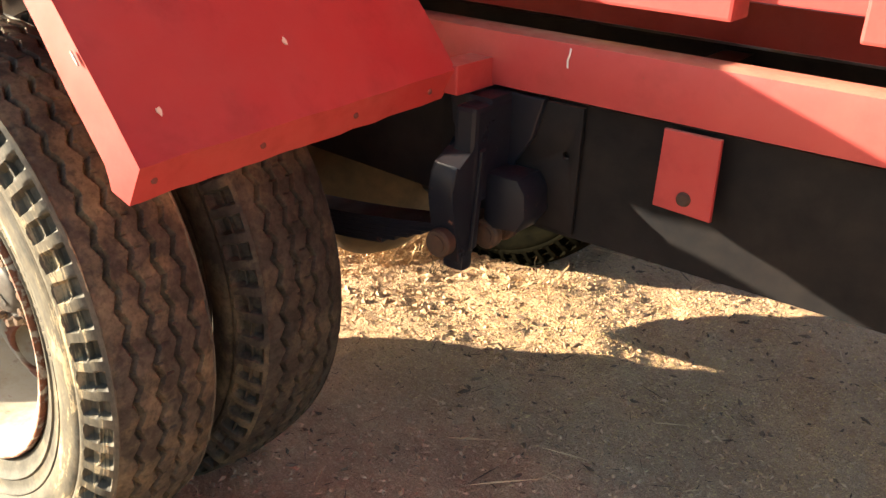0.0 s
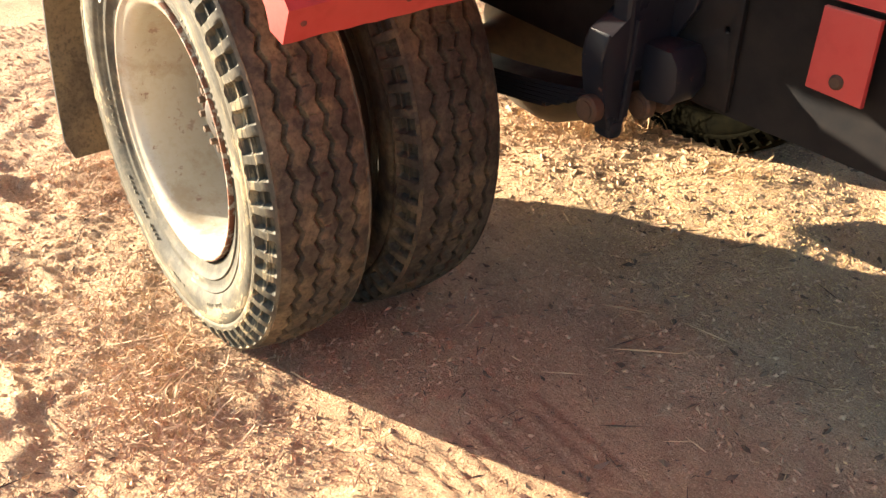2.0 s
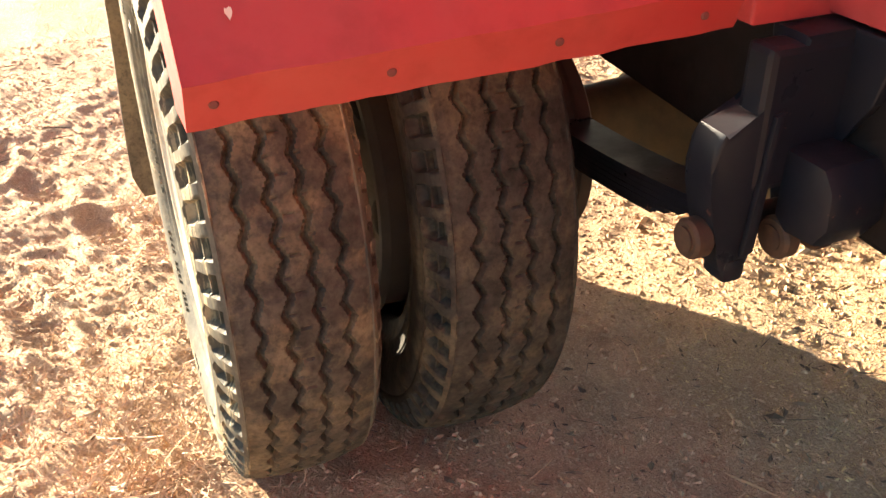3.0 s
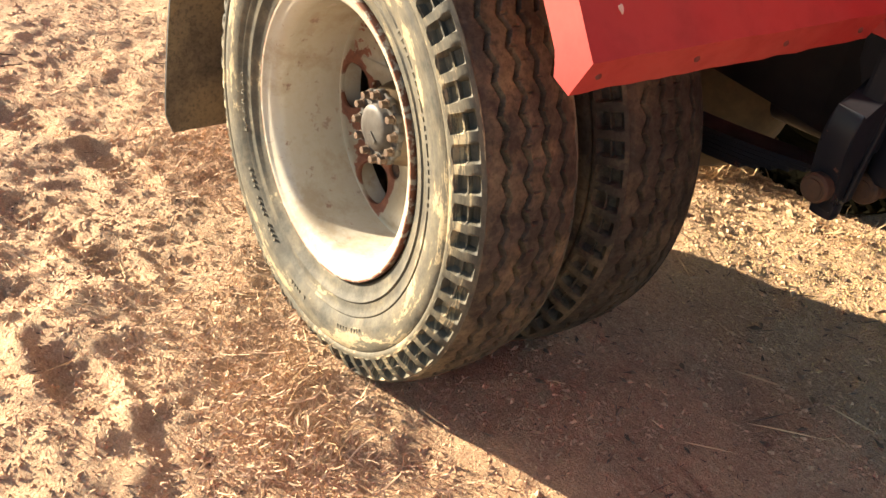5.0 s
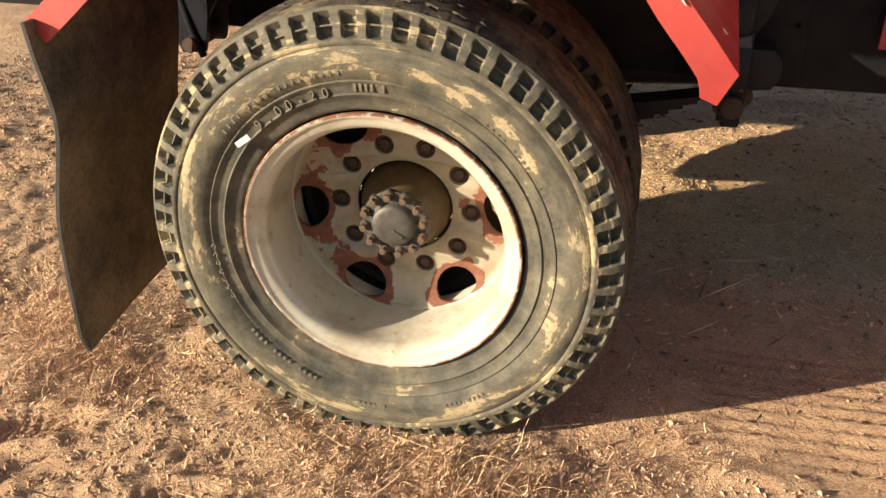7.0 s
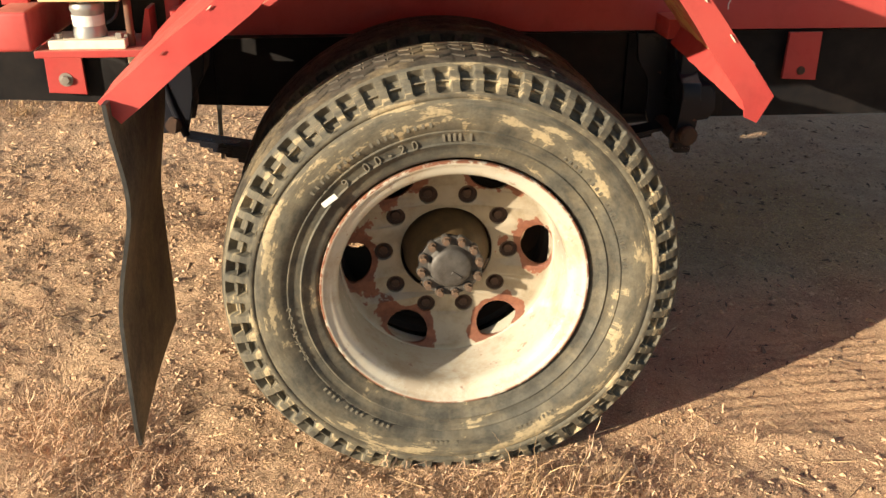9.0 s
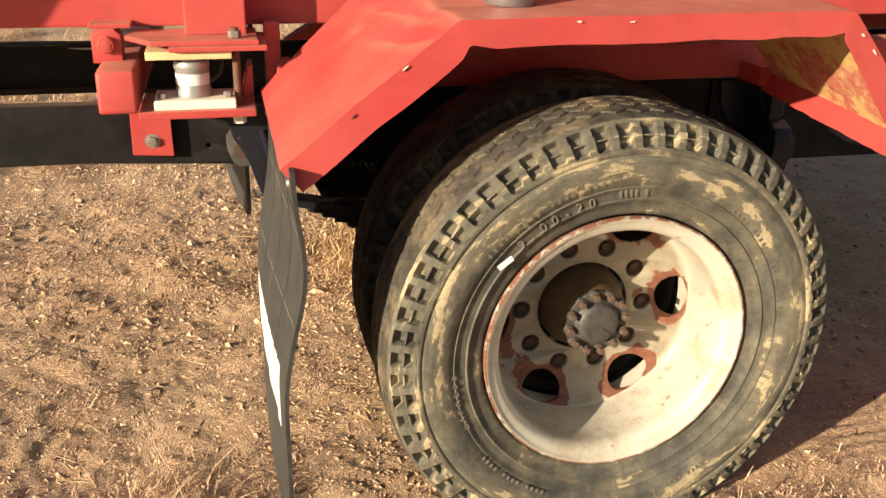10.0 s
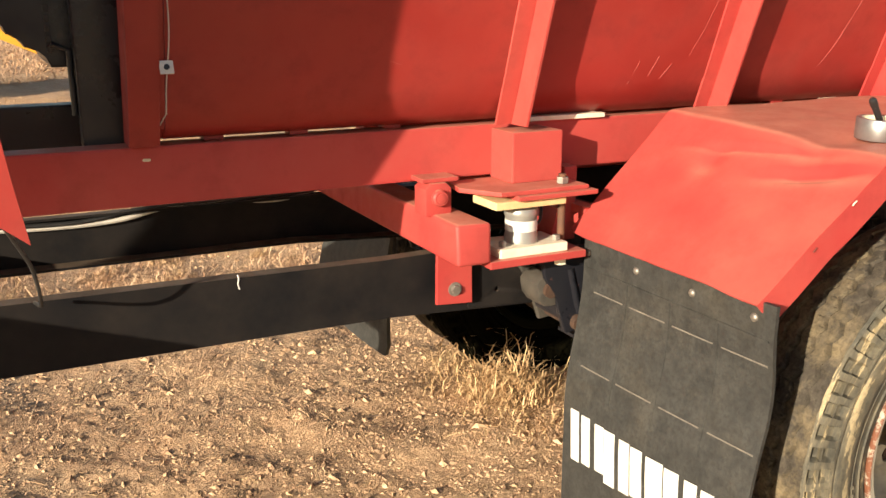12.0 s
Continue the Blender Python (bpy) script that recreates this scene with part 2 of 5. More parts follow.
STRAW = varied("dry_straw", (0.31, 0.19, 0.10), (0.60, 0.42, 0.23))
PALESTRAW = varied("pale_straw", (0.43, 0.27, 0.14), (0.76, 0.54, 0.30), 0.7)
WEED = varied("dry_brown_weed", (0.42, 0.255, 0.16), (0.80, 0.57, 0.37))
LITTER = plain("dark_plant_bits", (0.13, 0.085, 0.055), (0.08, 0.055, 0.04), 0.9, 0.0, 20)
CLOD = varied("soil_clod", (0.36, 0.22, 0.13), (0.68, 0.465, 0.29), 0.95)
DARKSOIL = varied("dark_soil", (0.10, 0.066, 0.044), (0.26, 0.17, 0.11), 0.95)
GOLDEN = varied("golden_grain", (0.40, 0.25, 0.10), (0.82, 0.60, 0.29), 0.8)
CHAFF = varied("pale_grain_chaff", (0.42, 0.27, 0.125), (0.78, 0.59, 0.33), 0.8)


def soil():
    m, nt, b = mat("sandy_soil", 0.95)
    co = nt.nodes.new("ShaderNodeTexCoord").outputs["Object"]
    big, mid, fine = noise_of(nt, 0.9, 5, 0.6, co), noise_of(nt, 7, 6, 0.65, co), noise_of(nt, 85, 6, 0.75, co)
    c = blend(nt, steps(nt, big, ((0.35, 0.0), (0.65, 1.0))), (0.62, 0.390, 0.222), (0.69, 0.465, 0.278))
    c = blend(nt, steps(nt, mid, ((0.42, 0.0), (0.68, 0.75))), c, (0.40, 0.250, 0.152))
    c = blend(nt, steps(nt, fine, ((0.35, 0.40), (0.52, 0.0))), c, (0.22, 0.13, 0.08))
    patch = noise_of(nt, 3.2, 7, 0.68, co)
    c = blend(nt, steps(nt, patch, ((0.50, 0.0), (0.62, 0.55))), c, (0.40, 0.230, 0.130))
    grit = noise_of(nt, 230, 3, 0.6, co)
    c = blend(nt, steps(nt, grit, ((0.36, 0.42), (0.50, 0.0))), c, (0.25, 0.15, 0.09))
    c = blend(nt, steps(nt, grit, ((0.56, 0.0), (0.66, 0.75))), c, (0.72, 0.56, 0.38))
    c = blend(nt, steps(nt, fine, ((0.58, 0.0), (0.72, 0.6))), c, (0.56, 0.41, 0.26))
    nt.links.new(c, b.inputs["Base Color"])
    h = calc(nt, "ADD", calc(nt, "ADD", calc(nt, "MULTIPLY", mid, 1.5), fine), calc(nt, "MULTIPLY", grit, 0.45))
    bump(nt, b, h, 1.0, 0.013)
    return m


SOIL = soil()


# ---- mesh helpers ----
def finish(name, bm, material, smooth=False):
    me = bpy.data.meshes.new(name)
    bmesh.ops.recalc_face_normals(bm, faces=bm.faces)
    bm.to_mesh(me)
    bm.free()
    me.materials.append(material)
    if smooth:
        for p in me.polygons:
            p.use_smooth = True
        me.set_sharp_from_angle(angle=radians(38))
    return me


def part(name, bm, material, parent, label="", smooth=False, m=None):
    """One mesh under a thing or a part; its coordinates are the parent's, moved by m."""
    me = bm if isinstance(bm, bpy.types.Mesh) else finish(name, bm, material, smooth)
    ob = new(name, me)
    ob.parent = parent
    if m is not None:
        ob.matrix_basis = m
    return tagged(ob, label)


def box(x0, x1, y0, y1, z0, z1, bevel=0.004, bm=None, m=None):
    bm = bm or bmesh.new()
    vs = [bm.verts.new((x, y, z)) for x in (x0, x1) for y in (y0, y1) for z in (z0, z1)]
    fs = [bm.faces.new([vs[i] for i in f]) for f in ((0, 1, 3, 2), (4, 6, 7, 5), (0, 4, 5, 1), (2, 3, 7, 6), (0, 2, 6, 4), (1, 5, 7, 3))]
    if m is not None:
        bmesh.ops.transform(bm, matrix=m, verts=vs)
    if bevel:
        es = list({e for f in fs for e in f.edges})
        bmesh.ops.bevel(bm, geom=es, offset=bevel, segments=2, affect="EDGES", profile=0.6)
    return bm


def prism(outline, lo, hi, axis="y", bevel=0.003, bm=None):
    """A flat outline of (a, b) points, thickened along an axis: y -> (x, z), x -> (y, z), z -> (x, y)."""
    bm = bm or bmesh.new()
    put = {"y": lambda a, b, c: (a, c, b), "x": lambda a, b, c: (c, a, b), "z": lambda a, b, c: (a, b, c)}[axis]
    rings = [[bm.verts.new(put(a, b, c)) for a, b in outline] for c in (lo, hi)]
    fs = [bm.faces.new(rings[0]), bm.faces.new(rings[1][::-1])]
    n = len(outline)
    fs += [bm.faces.new((rings[0][i], rings[0][(i + 1) % n], rings[1][(i + 1) % n], rings[1][i])) for i in range(n)]
    if bevel:
        es = list({e for f in fs[:2] for e in f.edges})
        bmesh.ops.bevel(bm, geom=es, offset=bevel, segments=2, affect="EDGES", profile=0.6)
    return bm


def thicken(bm, t):
    bmesh.ops.recalc_face_normals(bm, faces=bm.faces)
    bmesh.ops.solidify(bm, geom=list(bm.faces), thickness=t)


def lathe(profile, n=64, axis="y", bm=None, centre=(0, 0, 0), closed=False):
    """Turns (r, along) points round an axis."""
    bm = bm or bmesh.new()
    rings = []
    for r, a in profile:
        ring = []
        for i in range(n):
            t = math.tau * i / n
            c, s = r * math.cos(t), r * math.sin(t)
            p = {"y": (c, a, s), "z": (c, s, a), "x": (a, c, s)}[axis]
            ring.append(bm.verts.new(Vector(p) + Vector(centre)))
        rings.append(ring)
    pairs = list(zip(rings, rings[1:])) + ([(rings[-1], rings[0])] if closed else [])
    for a, b in pairs:
        for i in range(n):
            j = (i + 1) % n
            bm.faces.new((a[i], a[j], b[j], b[i]))
    if not closed:
        for ring, (r, a) in ((rings[0], profile[0]), (rings[-1], profile[-1])):
            if r < 0.012 or r == profile[0][0] == profile[-1][0]:
                bm.faces.new(ring)
    return bm


def rod(points, r, n=8, bm=None, taper=1.0):
    """A round rod or cable through points."""
    bm = bm or bmesh.new()
    points = [Vector(p) for p in points]
    rings = []
    for k, p in enumerate(points):
        d = (points[min(k + 1, len(points) - 1)] - points[max(k - 1, 0)]).normalized()
        u = d.cross(Vector((0.3, 0.5, 0.81))).normalized()
        v = d.cross(u)
        rr = r * (1 + (taper - 1) * k / max(1, len(points) - 1))
        rings.append([bm.verts.new(p + rr * (math.cos(math.tau * i / n) * u + math.sin(math.tau * i / n) * v)) for i in range(n)])
    for a, b in zip(rings, rings[1:]):
        for i in range(n):
            bm.faces.new((a[i], a[(i + 1) % n], b[(i + 1) % n], b[i]))
    bm.faces.new(rings[0]), bm.faces.new(rings[-1][::-1])
    return bm


def smooth_path(points, n=8):
    """A curve through points."""
    ps = [Vector(p) for p in points]
    ps = [ps[0] * 2 - ps[1], *ps, ps[-1] * 2 - ps[-2]]
    out = []
    for a, b, c, d in zip(ps, ps[1:], ps[2:], ps[3:]):
        for i in range(n):
            t = i / n
            out.append(0.5 * (2 * b + (c - a) * t + (2 * a - 5 * b + 4 * c - d) * t * t + (3 * b - a - 3 * c + d) * t ** 3))
    return out + [ps[-2]]


def bolt(r=0.011, h=0.009, washer=1.5):
    """A hexagon bolt head with its washer; it stands out towards -y from y = 0."""
    bm = lathe([(r * washer, 0.0), (r * washer, -0.003), (0.004, -0.003)], 20)
    ring = [(r * math.cos(math.tau * i / 6), r * math.sin(math.tau * i / 6)) for i in range(6)]
    prism(ring, -0.003 - h, -0.002, "y", 0.0015, bm)
    return bm


def holed_plate(name, splines, half, material, bevel=0.002):
    """A flat plate in the x-z plane with holes: closed outlines, the first one outside."""
    cu = bpy.data.curves.new(name, "CURVE")
    cu.dimensions, cu.fill_mode, cu.extrude, cu.bevel_depth, cu.bevel_resolution = "2D", "BOTH", half, bevel, 1
    for pts in splines:
        s = cu.splines.new("POLY")
        s.points.add(len(pts) - 1)
        for p, (a, b) in zip(s.points, pts):
            p.co = (a, b, 0, 1)
        s.use_cyclic_u = True
    tmp = bpy.data.objects.new(name, cu)
    scene.collection.objects.link(tmp)
    me = bpy.data.meshes.new_from_object(tmp.evaluated_get(bpy.context.evaluated_depsgraph_get()))
    bpy.data.objects.remove(tmp)
    bpy.data.curves.remove(cu)
    me.transform(pose(0, 0, 0, 90, 0, 0))
    bm = bmesh.new()
    bm.from_mesh(me)
    bmesh.ops.remove_doubles(bm, verts=bm.verts, dist=1e-5)
    bm.to_mesh(me)
    bm.free()
    me.set_sharp_from_angle(angle=radians(30))
    me.materials.clear()
    me.materials.append(material)
    return me


def letters(text, size, depth, material):
    cu = bpy.data.curves.new("lettering", "FONT")
    cu.body, cu.size, cu.extrude, cu.align_x = text, size, depth, "CENTER"
    tmp = bpy.data.objects.new("lettering", cu)
    scene.collection.objects.link(tmp)
    me = bpy.data.meshes.new_from_object(tmp.evaluated_get(bpy.context.evaluated_depsgraph_get()))
    bpy.data.objects.remove(tmp)
    bpy.data.curves.remove(cu)
    me.transform(pose(0, 0, 0, 90, 0, 0))
    me.materials.clear()
    me.materials.append(material)
    return me


def circle(x, z, r, n=28):
    return [(x + r * math.cos(math.tau * i / n), z + r * math.sin(math.tau * i / n)) for i in range(n)]


# ---- ground ----
def lattice(lo, hi, step, reach):
    """Even steps from lo to hi, then ever wider ones out to the reach on both sides."""
    core = list(np.arange(lo, hi + step / 2, step))
    up, d = [core[-1]], step
    while up[-1] < reach:
        d *= 1.17
        up.append(up[-1] + d)
    down, d = [core[0]], step
    while down[-1] > -reach:
        d *= 1.17
        down.append(down[-1] - d)
    return np.array(down[:0:-1] + core + up[1:])


def value_noise(x, y, size, seed):
    """Smooth random heights from -1 to 1 with bumps of about the given size."""
    rng = np.random.RandomState(seed)
    table = rng.rand(256, 256) * 2 - 1
    u, v = x / size + 1000.3, y / size + 1000.7
    i, j = np.floor(u).astype(int), np.floor(v).astype(int)
    f, g = u - i, v - j
    f, g = f * f * (3 - 2 * f), g * g * (3 - 2 * g)
    at = lambda a, b: table[a % 256, b % 256]
    return (at(i, j) * (1 - f) + at(i + 1, j) * f) * (1 - g) + (at(i, j + 1) * (1 - f) + at(i + 1, j + 1) * f) * g


def soil_height(x, y):
    x, y = np.asarray(x, float), np.asarray(y, float)
    near = np.exp(-np.maximum(0, np.hypot(x, y - 0.5) - 3) / 4)
    h = 0.022 * value_noise(x, y, 0.9, 1) + 0.014 * value_noise(x, y, 0.24, 2)
    rough = 0.50 + 0.50 * np.maximum(np.clip((0.35 - y) * 1.6 + 0.3, 0, 1), 0.4 * np.clip((-0.5 - x) * 2, 0, 1)) * np.clip(1.1 - x, 0.2, 1)
    out = np.maximum.reduce([-2.0 - x, x - 1.7, -1.0 - y, y - 2.6, 0 * x])
    rough = rough * np.exp(-out / 1.6)
    h += rough * (0.0095 * value_noise(x, y, 0.11, 3) + 0.0068 * value_noise(x, y, 0.048, 4) + 0.0042 * value_noise(x, y, 0.026, 5))
    # boot prints in the soft soil
    for px, py, a in ((-0.70, -0.42, 0.5), (-0.44, -0.33, 0.3), (-0.03, -0.52, 0.15), (-0.20, -0.68, 0.4), (-0.40, -0.60, 0.9), (-0.95, -0.62, 0.2), (-0.90, -0.14, 0.3), (-1.25, -0.30, 0.4), (-1.56, -0.45, 0.1)):
        u = (x - px) * math.cos(a) + (y - py) * math.sin(a)
        v = -(x - px) * math.sin(a) + (y - py) * math.cos(a)
        d = (u / 0.15) ** 2 + (v / 0.055) ** 2
        h += (-0.021 + 0.005 * np.sin(u * 190)) * np.exp(-d ** 2) + 0.011 * np.exp(-((d - 1.9) / 0.8) ** 2)
    # a tyre print: raised zigzag lines in pressed soil
    zig = 0.011 * np.abs(((x / 0.044) % 1.0) * 2 - 1)
    band = np.clip((y - 0.02) / 0.05, 0, 1) * np.clip((0.56 - y) / 0.06, 0, 1) * np.clip((x - 0.66) / 0.15, 0, 1) * np.clip((2.3 - x) / 0.3, 0, 1)
    h = h * (1 - 0.75 * band)
    saw = ((y + zig) / 0.046) % 1.0
    h += band * 0.016 * (np.where(saw < 0.75, saw / 0.75, (1 - saw) / 0.25) - 0.5) * (0.55 + 0.35 * value_noise(x, y, 0.09, 9))
    strip = np.clip((y - 2.40) / 0.03, 0, 1) * np.clip((2.60 - y) / 0.03, 0, 1) * np.clip((x - 0.15) / 0.1, 0, 1) * np.clip((1.6 - x) / 0.2, 0, 1)
    h += strip * 0.016 * (np.clip(1 - np.abs((((x + 0.25 * np.abs(y - 2.5)) / 0.055) % 1.0) - 0.5) * 3.0, 0, 1) - 0.5)
    # the soil lies flat and firm round the wheels' feet
    for wy in (0.125, 0.455, 2.005, 2.335):
        d = ((x - 0.0) / 0.26) ** 2 + ((y - wy) / 0.15) ** 2
        h = h * (1 - np.exp(-d)) + 0.004 * np.exp(-d)
    far = np.maximum(0, np.hypot(x, y) - 12)
    h += 0.018 * np.clip(x, -1.5, 1.5)
    return h * near + 0.05 * value_noise(x, y, 6.0, 6) * np.clip(far / 20, 0, 1)


def make_ground():
    xs, ys = lattice(-2.0, 1.7, 0.0105, 900), lattice(-1.0, 2.6, 0.0105, 900)
    gx, gy = np.meshgrid(xs, ys, indexing="ij")
    gz = soil_height(gx, gy)
    nx, ny = len(xs), len(ys)
    co = np.stack([gx, gy, gz], -1).reshape(-1, 3)
    idx = np.arange(nx * ny).reshape(nx, ny)
    q = np.stack([idx[:-1, :-1], idx[1:, :-1], idx[1:, 1:], idx[:-1, 1:]], -1).reshape(-1, 4)
    me = bpy.data.meshes.new("ground")
    me.vertices.add(len(co)), me.vertices.foreach_set("co", co.ravel())
    me.loops.add(q.size), me.loops.foreach_set("vertex_index", q.ravel())
    me.polygons.add(len(q)), me.polygons.foreach_set("loop_start", np.arange(0, q.size, 4))
    me.update(calc_edges=True)
    me.materials.append(SOIL)
    me.shade_smooth()
    return tagged(new("ground", me), "sandy brown bare soil with boot prints and tyre track", "ground", kind="structure")


make_ground()


# ---- the truck ----
truck = tagged(new("truck"), "red farm truck with black chassis rails, dual wheels and hopper tank", "truck")
AXLE_Z = 0.504


def tyre_mesh(turn=0.0, seed=5):
    """A crossply tyre: zigzag ribs, shoulder lugs with deep pockets between them, ringed sidewalls. The axis is y; the outer face lies near y = 0."""
    n, pitch = 61, 16
    half = [(0.3165, 0.050), (0.3190, 0.0330), (0.3225, 0.0285), (0.328, 0.0265), (0.340, 0.0240), (0.350, 0.0195), (0.3545, 0.0145), (0.3575, 0.0130), (0.361, 0.0160), (0.370, 0.0145), (0.381, 0.0120), (0.3845, 0.0075), (0.388, 0.0065), (0.3905, 0.0085), (0.402, 0.000),
            (0.420, -0.005), (0.438, -0.006), (0.450, -0.005), (0.456, -0.001), (0.459, -0.004), (0.464, -0.005), (0.467, -0.004), (0.4695, -0.003), (0.4725, -0.002), (0.4775, -0.001), (0.4815, 0.0002),
            (0.4848, 0.0015), (0.4893, 0.0032), (0.4910, 0.0039), (0.4922, 0.0044), (0.4950, 0.0056), (0.4962, 0.0061), (0.4980, 0.0069), (0.502, 0.0085), (0.508, 0.0115), (0.5125, 0.0145), (0.516, 0.0175), (0.519, 0.0205), (0.5215, 0.0235)]
    mid = []
    cols = 64
    for k in range(cols + 1):
        y = 0.026 + (0.250 - 0.052) * k / cols
        mid.append((0.532 - 0.010 * abs((y - 0.125) / 0.099) ** 2.4, y))
    prof = half + mid + [(r, 0.250 - y) for r, y in half[::-1]]
    m = n * pitch
    co = np.zeros((m, len(prof), 3))
    r0, y0 = np.array([p[0] for p in prof]), np.array([p[1] for p in prof])
    lug = (r0 > 0.466) & ((y0 < 0.0245) | (y0 > 0.2255))
    tread = (y0 >= 0.0245) & (y0 <= 0.2255) & (r0 > 0.5)
    side = np.where(y0 < 0.125, 1.0, -1.0)
    rng = np.random.RandomState(seed)
    wear, nick = rng.rand(n) * 0.0020, rng.rand(n, 2)
    for i in range(m):
        th = math.tau * i / m + turn
        k, u = i // pitch, (i % pitch) / pitch
        tri = abs(u * 2 - 1) * 2 - 1
        r, y = r0.copy(), y0.copy()
        for g in range(4):
            c = 0.125 + (g - 1.5) * 0.0425 + 0.0070 * tri * (1.0 if g % 2 else 0.85)
            r -= np.where(tread, 0.0120 * np.clip((0.0050 - np.abs(y0 - c)) / 0.0022, 0, 1), 0)
        # short sipes across the ribs
        sipe = (np.abs(np.abs(y0 - 0.125) - 0.021) < 0.009) & (abs(u - 0.5) < 0.05) | (np.abs(y0 - 0.125) < 0.008) & (abs(u - 0.06) < 0.05)
        r -= np.where(tread & sipe, 0.0035, 0)
        # the pocket between two lugs, with a tie bar across it
        wall = np.clip((0.31 - abs(u - 0.5 - 0.04 * (r0 - 0.50) / 0.02)) / 0.05, 0, 1)
        reach = np.clip((r0 - 0.4710) / 0.003, 0, 1) * np.clip((0.5140 - r0) / 0.0030, 0, 1)
        bar = (np.abs(r0 - 0.4936) < 0.0020) * (0.72 if k % 3 else 0.45)
        deep = 0.0165 * wall * reach * (1 - bar) * (0.85 + 0.3 * nick[k, 0])
        y += np.where(lug, side * deep, 0)
        r -= np.where(lug, 0.45 * deep, 0)
        # small nibs at the foot of the lugs, and a chipped tread edge
        foot = (np.abs(r0 - 0.4715) < 0.0030) & (abs(u - 0.5) < 0.16)
        y -= np.where(foot, side * 0.0022, 0)
        edge = tread & (np.abs(y0 - 0.125) > 0.092)
        r -= np.where(edge, 0.0022 * np.clip((0.26 - abs(u - 0.5)) / 0.06, 0, 1) * (0.2 + 1.2 * nick[k, 1]), 0)
        r -= wear[k] * tread
        r = np.where(r > 0.39, 0.39 + (r - 0.39) * 1.0915, r)
        z = r * math.sin(th)
        press = np.maximum(-0.526 - z, 0)
        y += np.where(press > 0, np.where(y0 < 0.125, -0.5, 0.5) * press, 0)
        co[i, :, 0], co[i, :, 1], co[i, :, 2] = r * math.cos(th), y, z + press * 0.9
    p = len(prof)
    idx = np.arange(m * p).reshape(m, p)
    nxt = np.roll(idx, -1, axis=0)
    q = np.stack([idx[:, :-1], nxt[:, :-1], nxt[:, 1:], idx[:, 1:]], -1).reshape(-1, 4)
    me = bpy.data.meshes.new("tyre")
    me.vertices.add(m * p), me.vertices.foreach_set("co", co.ravel())
    me.loops.add(q.size), me.loops.foreach_set("vertex_index", q.ravel())
    me.polygons.add(len(q)), me.polygons.foreach_set("loop_start", np.arange(0, q.size, 4))
    me.update(calc_edges=True)
    me.materials.append(TYRE), me.materials.append(TREAD)
    col = np.tile(np.arange(p - 1), m)
    is_tread = tread[col] & tread[col + 1]
    me.polygons.foreach_set("material_index", is_tread.astype(np.int32))
    me.shade_smooth()
    me.set_sharp_from_angle(angle=radians(40))
    return me


def hand_hole(angle, n=18):
    """The outline of a half-moon ventilation hole, its straight side towards the rim."""
    pts = []
    for i in range(n):
        t = math.tau * i / n
        a, b = 0.058 * math.cos(t), 0.049 * math.sin(t)
        b = b if b < 0 else b * 0.66
        pts.append((0.238 + b, a))
    c, s = math.cos(angle), math.sin(angle)
    return [(r * c - a * s, r * s + a * c) for r, a in pts]


def rim_mesh():
    """The rim's barrel with rolled lip and split ring."""
    prof = [(0.270, 0.262), (0.2705, 0.200), (0.2715, 0.110), (0.2725, 0.072), (0.2722, 0.062), (0.2732, 0.053), (0.2755, 0.0450), (0.2790, 0.0385), (0.2845, 0.0330),
            (0.291, 0.0295), (0.2985, 0.0265), (0.3040, 0.0240), (0.3068, 0.0205), (0.3110, 0.0185), (0.3145, 0.019), (0.3165, 0.024), (0.3155, 0.032), (0.309, 0.046), (0.300, 0.060), (0.290, 0.080), (0.286, 0.215), (0.284, 0.245), (0.298, 0.249), (0.286, 0.262)]
    return finish("wheel", lathe(prof, 96, closed=True), RIM, True)


def disc_mesh():
    holes = [circle(0, 0, 0.2715, 72), circle(0, 0, 0.119, 48)]
    holes += [hand_hole(radians(4 + 60 * k)) for k in range(6)]
    holes += [circle(0.160 * math.cos(radians(-1 + 36 * k)), 0.160 * math.sin(radians(-1 + 36 * k)), 0.0255, 18) for k in range(10)]
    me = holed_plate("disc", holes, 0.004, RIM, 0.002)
    for v in me.vertices:
        v.co.y -= 0.44 * max(0.0, math.hypot(v.co.x, v.co.z) - 0.187)
    return me


tyre_me, rim_me, disc_me = tyre_mesh(0.047), rim_mesh(), disc_mesh()
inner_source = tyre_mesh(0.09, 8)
NUTRUST = plain("brown_nut_rust", (0.075, 0.038, 0.022), (0.040, 0.024, 0.017), 0.85, 0.0, 45)
nut_me = finish("wheel_nut", lathe([(0.003, 0.004), (0.0105, 0.004), (0.0125, 0.007), (0.0135, 0.011), (0.0225, 0.009), (0.0252, 0.006), (0.0256, 0.012)], 14), NUTRUST, True)


EYERUST = plain("brown_spring_rust", (0.085, 0.042, 0.020), (0.030, 0.018, 0.012), 0.75, 0.0, 40)
# near inner tyre: less mud, and tones lowered for the shade between the wheels
SHADERUBBER = rubber("shaded_inner_rubber", 0.48, 0.66, 0.20, (0.028, 0.026, 0.023), (0.060, 0.054, 0.045), 9.0)
# far inner wheel: near-black, glare-free colours stand in for the shade there
UNLITRUBBER = rubber("unlit_far_rubber", 0.58, 0.80, 0.0, (0.0022, 0.0021, 0.0012), (0.0050, 0.0045, 0.0022), 9.0)
UNLITRIM = plain("unlit_far_rim", (0.006, 0.006, 0.0032), (0.013, 0.0115, 0.0055), 0.9, 0.0, 12)
for m in (UNLITRUBBER, UNLITRIM):
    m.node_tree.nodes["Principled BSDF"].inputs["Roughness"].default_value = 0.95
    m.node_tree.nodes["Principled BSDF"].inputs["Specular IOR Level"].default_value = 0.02
